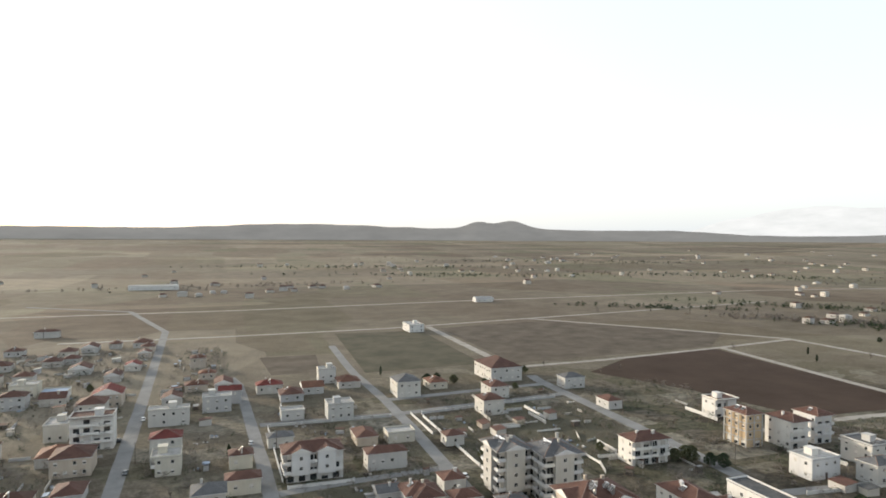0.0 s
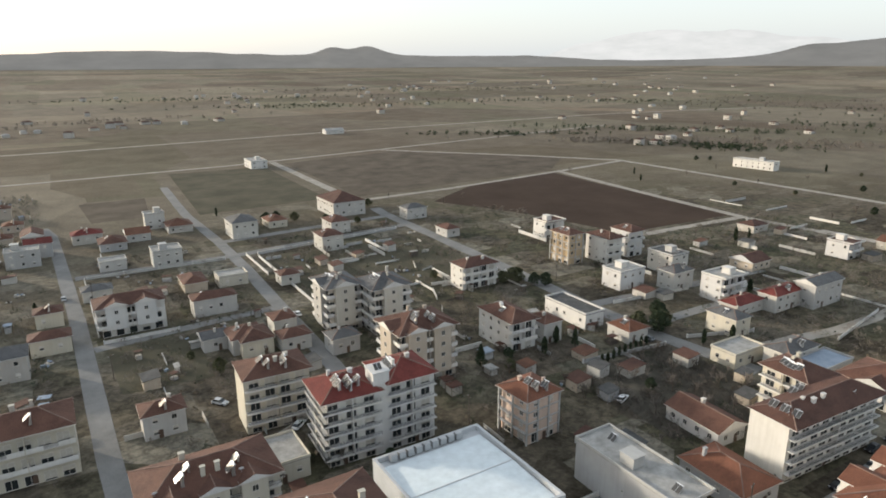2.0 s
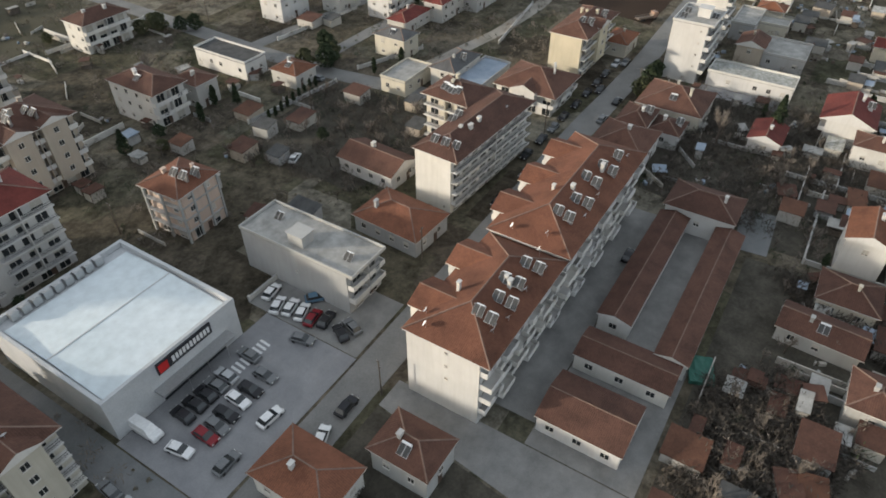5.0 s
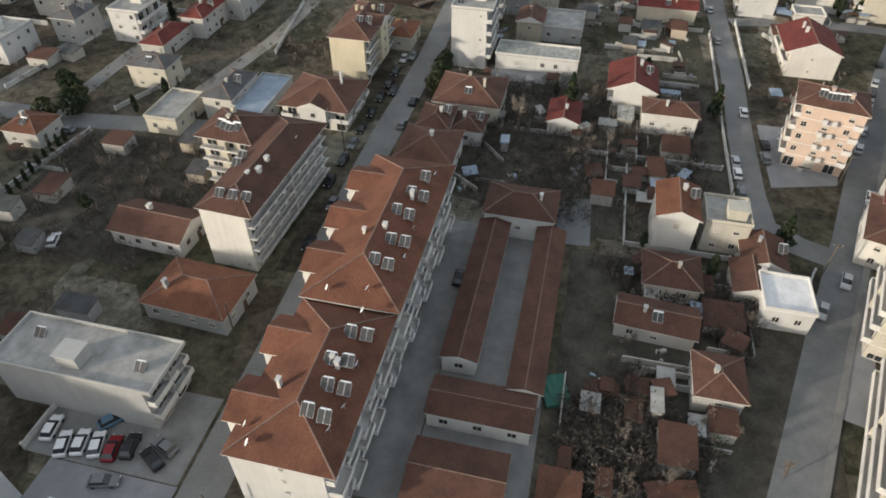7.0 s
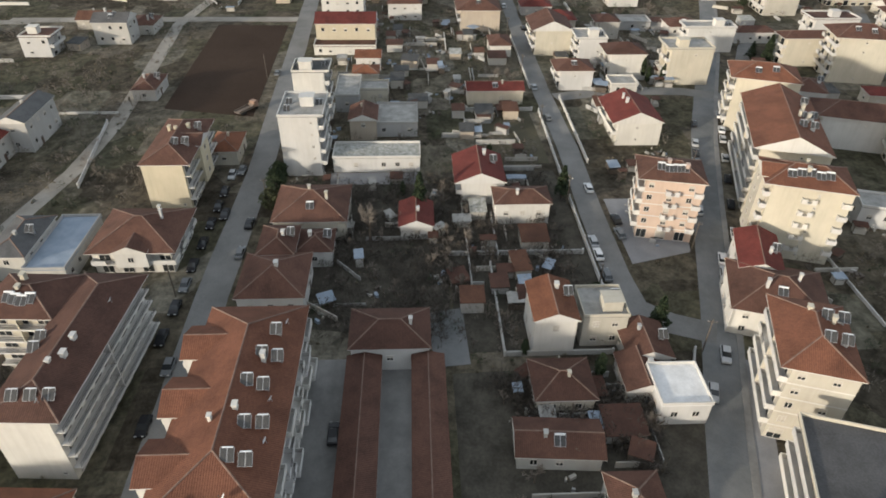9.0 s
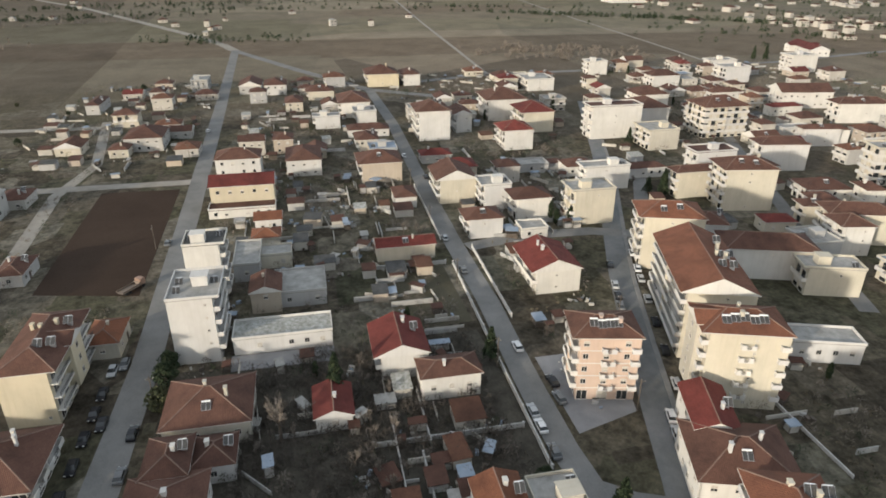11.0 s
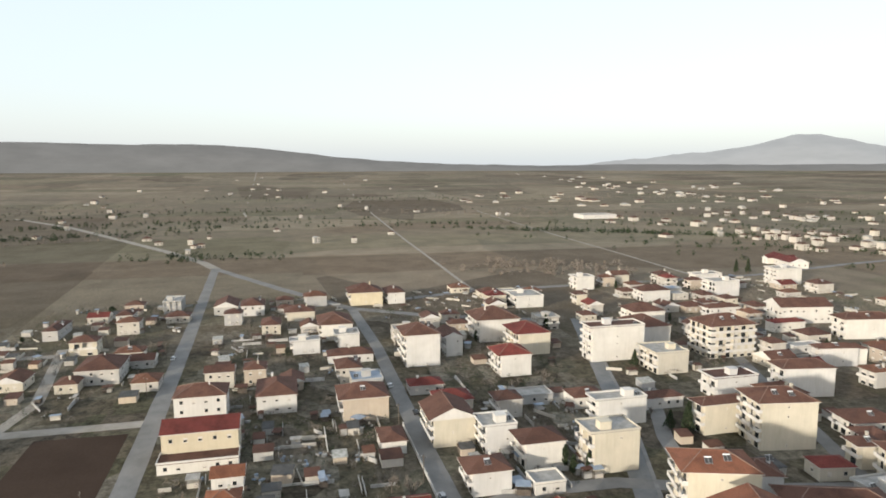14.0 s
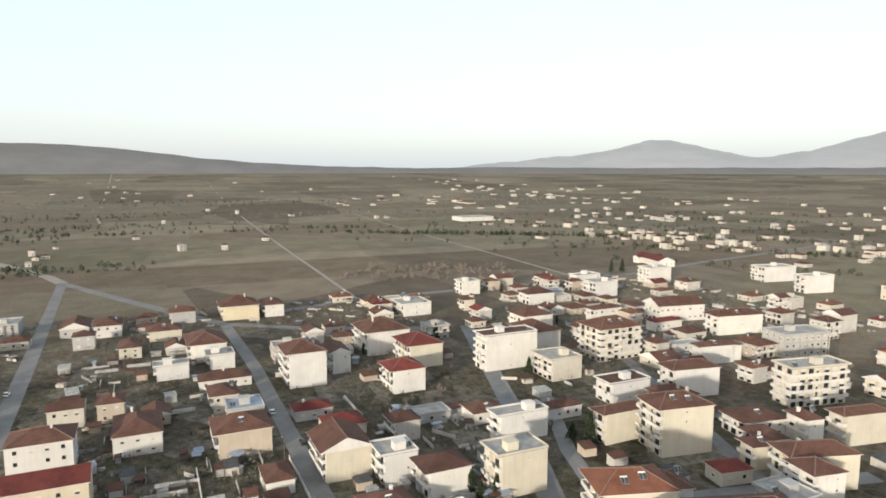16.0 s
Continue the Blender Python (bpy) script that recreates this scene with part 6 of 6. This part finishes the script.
k2 = random.Random(91)
placed = 0
while placed < 50:
    x, y, L = k2.uniform(-110, 260), k2.uniform(-140, 250), k2.uniform(8, 24)
    along = k2.random() < 0.5
    x1, y1 = (x + L, y) if along else (x, y + L)
    mids = [(x + (x1 - x) * t / 4, y + (y1 - y) * t / 4) for t in range(5)]
    if any(on_road(*q) or not clear(*q, -2.0) for q in mids) or (-66 < x < -20 and -5 < y < 47) or (118 < x < 222 and -24 < y < 40) or (100 < x < 240 and 140 < y < 335) or (-50 < x < 32 and -52 < y < -4):
        continue
    garden_wall(x, y, x1, y1, k2.uniform(0.7, 1.6), "weathered boundary wall between gardens")
    placed += 1


def utility_pole(x, y, h=8.0):
    e = empty("utility_pole", pose(x, y, 0, 0, 0, rng.uniform(0, 90)), "weathered wooden utility pole with a crossarm", "pole", "utility poles")
    bm = bmesh.new()
    tube(bm, (0, 0, -0.1), (0, 0, h), 0.15, 0.1, 8)
    part("pole", bm, BARK, e)
    cb = bmesh.new()
    box(cb, -0.8, -0.06, h - 0.7, 0.8, 0.06, h - 0.58)
    part("crossarm", cb, BARK, e)
    for x_ in (-0.7, 0.7):
        ib = bmesh.new()
        tube(ib, (x_, 0, h - 0.58), (x_, 0, h - 0.4), 0.05, 0.03, 6)
        part("insulator", ib, PARAPET, e)


for x, y in ((-38, -8.2), (-8, 4), (22, -8), (48, 4.5), (80, -8), (120, -8), (160, 6), (46, -79), (80, -79.5), (120, -79.5), (160, -79.5), (200, -79.5), (30, -94.5), (60, -103), (92, -114), (-34, 60), (-37, 140), (-38, 200), (-104, 130), (-104, 200), (96, 140), (25, 60), (54, 130), (54, 200), (250, 8), (300, 9), (-154, 120), (-154, 200)):
    utility_pole(x, y)

# ---- outlying school and warehouses ----
building("flat_roofed_building", 380, 262, 9, 34, 6.5, 2, "white", "flat", "concrete", 5, step=4.6)
building("flat_roofed_building", 475, -474, 46, 16, 5, 1, "white", "gab", "red", -15, step=4.6)
building("flat_roofed_building", 1010, -560, 40, 60, 6, 1, "white", "flat", "concrete", 0, step=8)
building("flat_roofed_building", 200, 716, 24, 12, 4, 1, "white", "gab", "concrete", 0, step=6)
building("flat_roofed_building", -215, 1030, 70, 24, 6, 1, "white", "flat", "concrete", 0, step=8)

def tarpaulin(x, y):
    bm = bmesh.new()
    n = 9
    g = [[bm.verts.new((i * 0.7, j * 0.5, 0.5 + 0.35 * noise.noise((i * 0.5, j * 0.6, 2)) + 0.25)) for i in range(n)] for j in range(n)]
    for j in range(n - 1):
        for i in range(n - 1):
            bm.faces.new((g[j][i], g[j][i + 1], g[j + 1][i + 1], g[j + 1][i]))
    low = bmesh.ops.extrude_face_region(bm, geom=list(bm.faces))
    for v in low["geom"]:
        if isinstance(v, bmesh.types.BMVert):
            v.co.z = 0.0
    bmesh.ops.recalc_face_normals(bm, faces=bm.faces)
    ob = new("tarpaulin", mesh_of(bm, "tarpaulin", plain("green_tarp", (0.04, 0.13, 0.1), 0.6)))
    ob.matrix_world = pose(x, y, 0, 0, 0, 20)
    tagged(ob, "crumpled green tarpaulin over a heap in a garden", "tarpaulin")


tarpaulin(-9, -52)


def satellite_dish(x, y, z, yaw):
    """A white dish on a short bent mast, set on a roof."""
    e = empty("satellite_dish", pose(x, y, z, 0, 0, yaw), "small white satellite dish on a tiled roof", "satellite dish", "rooftop dishes")
    mb = bmesh.new()
    tube(mb, (0, 0, -0.4), (0, 0, 0.75), 0.035, 0.03, 6)
    tube(mb, (0, 0, 0.75), (0, -0.16, 0.95), 0.03, 0.03, 6)
    part("mast", mb, METAL, e)
    db = bmesh.new()
    tilt = Matrix.Translation((0, -0.2, 1.0)) @ Matrix.Rotation(radians(58), 4, "X")
    last = [db.verts.new(tilt @ Vector((0, 0, -0.1)))]
    for r, h in ((0.2, -0.08), (0.36, -0.03), (0.48, 0.03)):
        ring = [db.verts.new(tilt @ Vector((r * math.cos(a * math.pi / 8), r * math.sin(a * math.pi / 8), h))) for a in range(16)]
        for a in range(16):
            b = (a + 1) % 16
            db.faces.new((last[0], ring[a], ring[b]) if len(last) == 1 else (last[a], ring[a], ring[b], last[b]))
        last = ring
    dish = part("reflector", db, TANK, e)
    fb = bmesh.new()
    tube(fb, tilt @ Vector((0, -0.45, 0.03)), tilt @ Vector((0, -0.05, 0.5)), 0.015, 0.015, 5)
    box(fb, -0.05, -0.05, -0.05, 0.05, 0.05, 0.06, 0, tilt @ Matrix.Translation((0, -0.05, 0.5)))
    part("feed_arm", fb, DARKMETAL, dish)


# dishes near the eaves of the nearest tiled roofs
for x, y, z, a in ((-33.8, -14.0, 14.7, 200), (-31.5, -12.6, 14.6, 190), (-30.0, -22.8, 14.8, 170), (-26.5, -23.4, 14.6, 160), (-20.0, -23.0, 14.8, 185), (-14.0, -23.4, 14.6, 175), (-11.5, -21.0, 15.6, 190),
                   (-8.4, -14.6, 15.6, 200), (-7.6, -20.5, 16.0, 175), (0.5, -23.8, 15.6, 180), (7.0, -23.4, 15.8, 165), (15.0, -23.6, 15.7, 185), (22.0, -23.4, 15.8, 175),
                   (-87.5, 20.0, 14.7, 190), (-76.0, 18.5, 14.9, 175), (-104.0, 48.0, 14.4, 180), (-90.0, 47.6, 14.3, 170), (9.2, 8.6, 14.1, 180), (30.0, 6.4, 13.9, 175)):
    satellite_dish(x, y, z, a)

# ---- the plain: far farms, villages, groves and hills ----
def far_village(cx, cy, rx, ry, count, seed, big=1.0, label="far cluster of small white houses on the plain"):
    k = random.Random(seed)
    bm = bmesh.new()
    for i in range(count):
        x, y = cx + k.gauss(0, rx), cy + round(k.gauss(0, ry) / 45) * 45 + k.uniform(-9, 9)
        if math.hypot(x - 60, y) < 480:
            continue
        w, d, h = k.uniform(6, 13) * big, k.uniform(6, 12) * big, k.choice((3.0, 3.2, 3.5, 5.8, 6.5)) * (1 if big < 1.5 else 0.9)
        m = pose(x, y, lie(x, y), 0, 0, k.uniform(-15, 15))
        box(bm, -w / 2, -d / 2, -0.1, w / 2, d / 2, h, 0, m)
        r = h + min(w, d) * 0.2
        c = [m @ Vector(p) for p in ((-w / 2 - 0.4, -d / 2 - 0.4, h + 0.01), (w / 2 + 0.4, -d / 2 - 0.4, h + 0.01), (w / 2 + 0.4, d / 2 + 0.4, h + 0.01), (-w / 2 - 0.4, d / 2 + 0.4, h + 0.01), (-w / 4, 0, r), (w / 4, 0, r))]
        v = [bm.verts.new(p) for p in c]
        mt = 1 if k.random() < 0.75 else 2
        for f in ((0, 1, 5, 4), (2, 3, 4, 5), (1, 2, 5), (3, 0, 4)):
            bm.faces.new([v[j] for j in f]).material_index = mt
        for j in range(int(h / 3)):
            for q in range(int(d / 3.5)):
                box(bm, -w / 2 - 0.06, -d / 2 + 1 + q * 3.4, j * 3 + 1, -w / 2 + 0.02, -d / 2 + 2.2 + q * 3.4, j * 3 + 2.2, 3, m)
    tagged(new("far_village", mesh_of(bm, "far_village", [WALLS["stone"], ROOFS["brown"], ROOFS["concrete"], GLASS])), label, "village", kind="stuff")


def far_grove(cx, cy, rx, ry, count, seed, turn=0.0, label="far dark clump of winter trees"):
    k = random.Random(seed)
    bm = bmesh.new()
    for i in range(count * 2 if ry > 4 else count // 2):
        a, b = k.gauss(0, rx), k.choice((-1, -1, 0, 0, 0, 1)) * ry * 1.4 + k.gauss(0, 2.5 + ry * 0.08)
        x, y = cx + a * math.cos(turn) - b * math.sin(turn), cy + a * math.sin(turn) + b * math.cos(turn)
        hgt, rad, base = k.uniform(2.2, 6.5), k.uniform(1.4, 3.0), lie(x, y)
        for j in range(26):
            z, an = hgt * k.uniform(0.1, 1), k.uniform(0, 6.28)
            rr = rad * math.sin(math.pi * min(0.95, 0.15 + z / hgt * 0.8)) * k.uniform(0.4, 1.1)
            p = Vector((x + math.cos(an) * rr, y + math.sin(an) * rr, base + z))
            s = k.uniform(0.4, 0.9)
            q = Euler((k.uniform(-1.5, 1.5), k.uniform(-1.5, 1.5), an)).to_matrix()
            bm.faces.new([bm.verts.new(p + q @ Vector(c) * s) for c in ((-1, -0.6, 0), (1, -0.5, 0.2), (0, 0.9, 0))])
        tube(bm, (x, y, base - 0.1), (x, y, base + hgt * 0.6), 0.2, 0.08, 4)
    tagged(new("far_grove", mesh_of(bm, "far_grove", [NEEDLE if seed % 3 else TWIG])), label, "trees", kind="stuff")


def polar(az, dist):
    return math.cos(radians(az)) * dist, math.sin(radians(az)) * dist


VILLAGES = ((-47, 900, 80, 50, 30, 0.9), (-54, 830, 80, 50, 18, 0.9), (-43, 1250, 140, 80, 34, 0.9), (-36, 1000, 120, 60, 10, 1.2), (-27, 1700, 220, 50, 14, 1.8), (-21, 1600, 120, 40, 5, 2.0), (-34, 2000, 300, 80, 24, 1.6), (-48, 1600, 240, 130, 26, 1.0), (-59, 1050, 110, 100, 22, 0.9), (-31, 2600, 500, 150, 24, 1.5),
            (72, 1500, 220, 60, 12, 1.0), (79, 1700, 160, 50, 9, 1.0), (66, 2000, 300, 110, 14, 1.1), (60, 1300, 160, 80, 4, 1.0), (55, 2300, 400, 200, 16, 1.2), (48, 1500, 220, 140, 8, 1.0), (40, 1900, 300, 220, 12, 1.1), (88, 1000, 70, 40, 7, 1.2), (97, 900, 100, 40, 8, 1.0), (104, 1250, 240, 120, 10, 1.1), (45, 900, 120, 90, 5, 0.9), (34, 800, 100, 80, 6, 0.9), (26, 1100, 160, 120, 7, 0.9),
            (14, 1000, 120, 60, 5, 1.0), (4, 760, 50, 20, 6, 0.8), (-6, 820, 90, 40, 5, 0.8), (-12, 1200, 160, 120, 6, 0.9), (8, 1700, 300, 160, 9, 1.1), (-2, 2300, 400, 200, 14, 1.2), (42, 640, 30, 20, 4, 0.9))
for i, (az, dist, rx, ry, count, big) in enumerate(VILLAGES):
    far_village(*polar(az, dist), rx, ry, count, 40 + i, big)
for i, (az, dist, rx, ry, count) in enumerate(((58, 690, 60, 6, 34), (45, 620, 60, 10, 60), (38, 590, 40, 14, 50), (41, 760, 90, 12, 60), (30, 650, 60, 20, 40), (72, 1300, 160, 30, 70), (80, 1600, 200, 30, 70), (95, 1050, 160, 30, 50), (62, 1900, 300, 60, 90), (50, 1400, 200, 30, 70), (33, 1300, 200, 50, 70), (18, 900, 130, 22, 80), (12, 1050, 160, 26, 90), (20, 1500, 300, 60, 90), (5, 1300, 200, 50, 50), (-10, 1700, 300, 60, 70), (-25, 1200, 200, 40, 50), (-42, 900, 160, 90, 110), (-48, 1250, 240, 120, 120), (-35, 1800, 300, 90, 90), (2, 640, 40, 12, 26), (-52, 800, 120, 90, 90), (24, 830, 110, 2, 110), (-4, 960, 140, 2, 110), (-16, 1000, 110, 2, 90), (-9, 1300, 200, 3, 130), (16, 1250, 180, 3, 120), (-30, 900, 110, 5, 90), (-28, 570, 40, 20, 60))):
    far_grove(*polar(az, dist), rx, ry, count, 80 + i, radians(az + 90))


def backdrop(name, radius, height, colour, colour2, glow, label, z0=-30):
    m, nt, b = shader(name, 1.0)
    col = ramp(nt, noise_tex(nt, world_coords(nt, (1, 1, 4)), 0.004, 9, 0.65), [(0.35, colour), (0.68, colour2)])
    # daylight and distance haze are painted as emission over a near-black base
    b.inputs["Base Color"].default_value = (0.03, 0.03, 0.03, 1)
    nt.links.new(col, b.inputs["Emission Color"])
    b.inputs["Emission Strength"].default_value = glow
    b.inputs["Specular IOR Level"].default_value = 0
    bm = bmesh.new()
    prev = None
    for i in range(-200, 321):
        az = i * 0.5
        x, y = polar(az, radius)
        top = height(az)
        cur = [bm.verts.new((x * s, y * s, z)) for s, z in ((0.9, z0), (0.955, z0 + (top - z0) * 0.62), (1.0, top), (1.02, z0))]
        if prev:
            for j in range(3):
                bm.faces.new((prev[j], cur[j], cur[j + 1], prev[j + 1]))
        prev = cur
    for f in bm.faces:
        f.smooth = True
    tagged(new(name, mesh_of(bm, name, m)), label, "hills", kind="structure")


def bell(az, at, wide, tall):
    return tall * math.exp(-(((az - at) / wide) ** 2))


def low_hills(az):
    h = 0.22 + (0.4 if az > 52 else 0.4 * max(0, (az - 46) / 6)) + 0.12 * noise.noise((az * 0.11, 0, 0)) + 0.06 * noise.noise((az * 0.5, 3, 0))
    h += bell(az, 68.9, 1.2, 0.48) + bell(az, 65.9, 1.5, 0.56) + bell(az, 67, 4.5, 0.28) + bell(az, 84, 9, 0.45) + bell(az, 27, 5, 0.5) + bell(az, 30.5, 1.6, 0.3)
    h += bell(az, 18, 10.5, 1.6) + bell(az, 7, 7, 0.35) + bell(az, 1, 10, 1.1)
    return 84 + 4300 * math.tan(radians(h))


def mountains(az):
    h = -0.5 + 0.25 * noise.noise((az * 0.3, 9, 0)) + 0.1 * noise.noise((az * 1.1, 5, 0))
    h += bell(az, 42, 9, 2.85) + bell(az, 30, 8, 1.9) + bell(az, 82, 5, 1.4) + bell(az, -44, 4.5, 1.75) + bell(az, -38, 9, 1.5) + bell(az, -64, 12, 4.0) + bell(az, -29, 7, 0.5)
    return 84 + 4680 * math.tan(radians(h))


# emission tones carry the haze, paler for the farther ranges
backdrop("low_hills_backdrop", 4300, low_hills, (0.17, 0.168, 0.16), (0.215, 0.212, 0.202), 1.0, "low wooded hills along the horizon with haze painted as glow")
backdrop("mountain_backdrop", 4680, lambda az: mountains(min(az, 8)) if az < 8 else 30.0, (0.4, 0.41, 0.41), (0.46, 0.468, 0.466), 1.0, "grey mountain far across the plain with haze painted as glow")
backdrop("mountain_backdrop", 4800, lambda az: mountains(az) if az > 8 else 30.0, (0.66, 0.67, 0.66), (0.78, 0.78, 0.77), 1.0, "pale snow-streaked mountains far away with haze painted as glow")
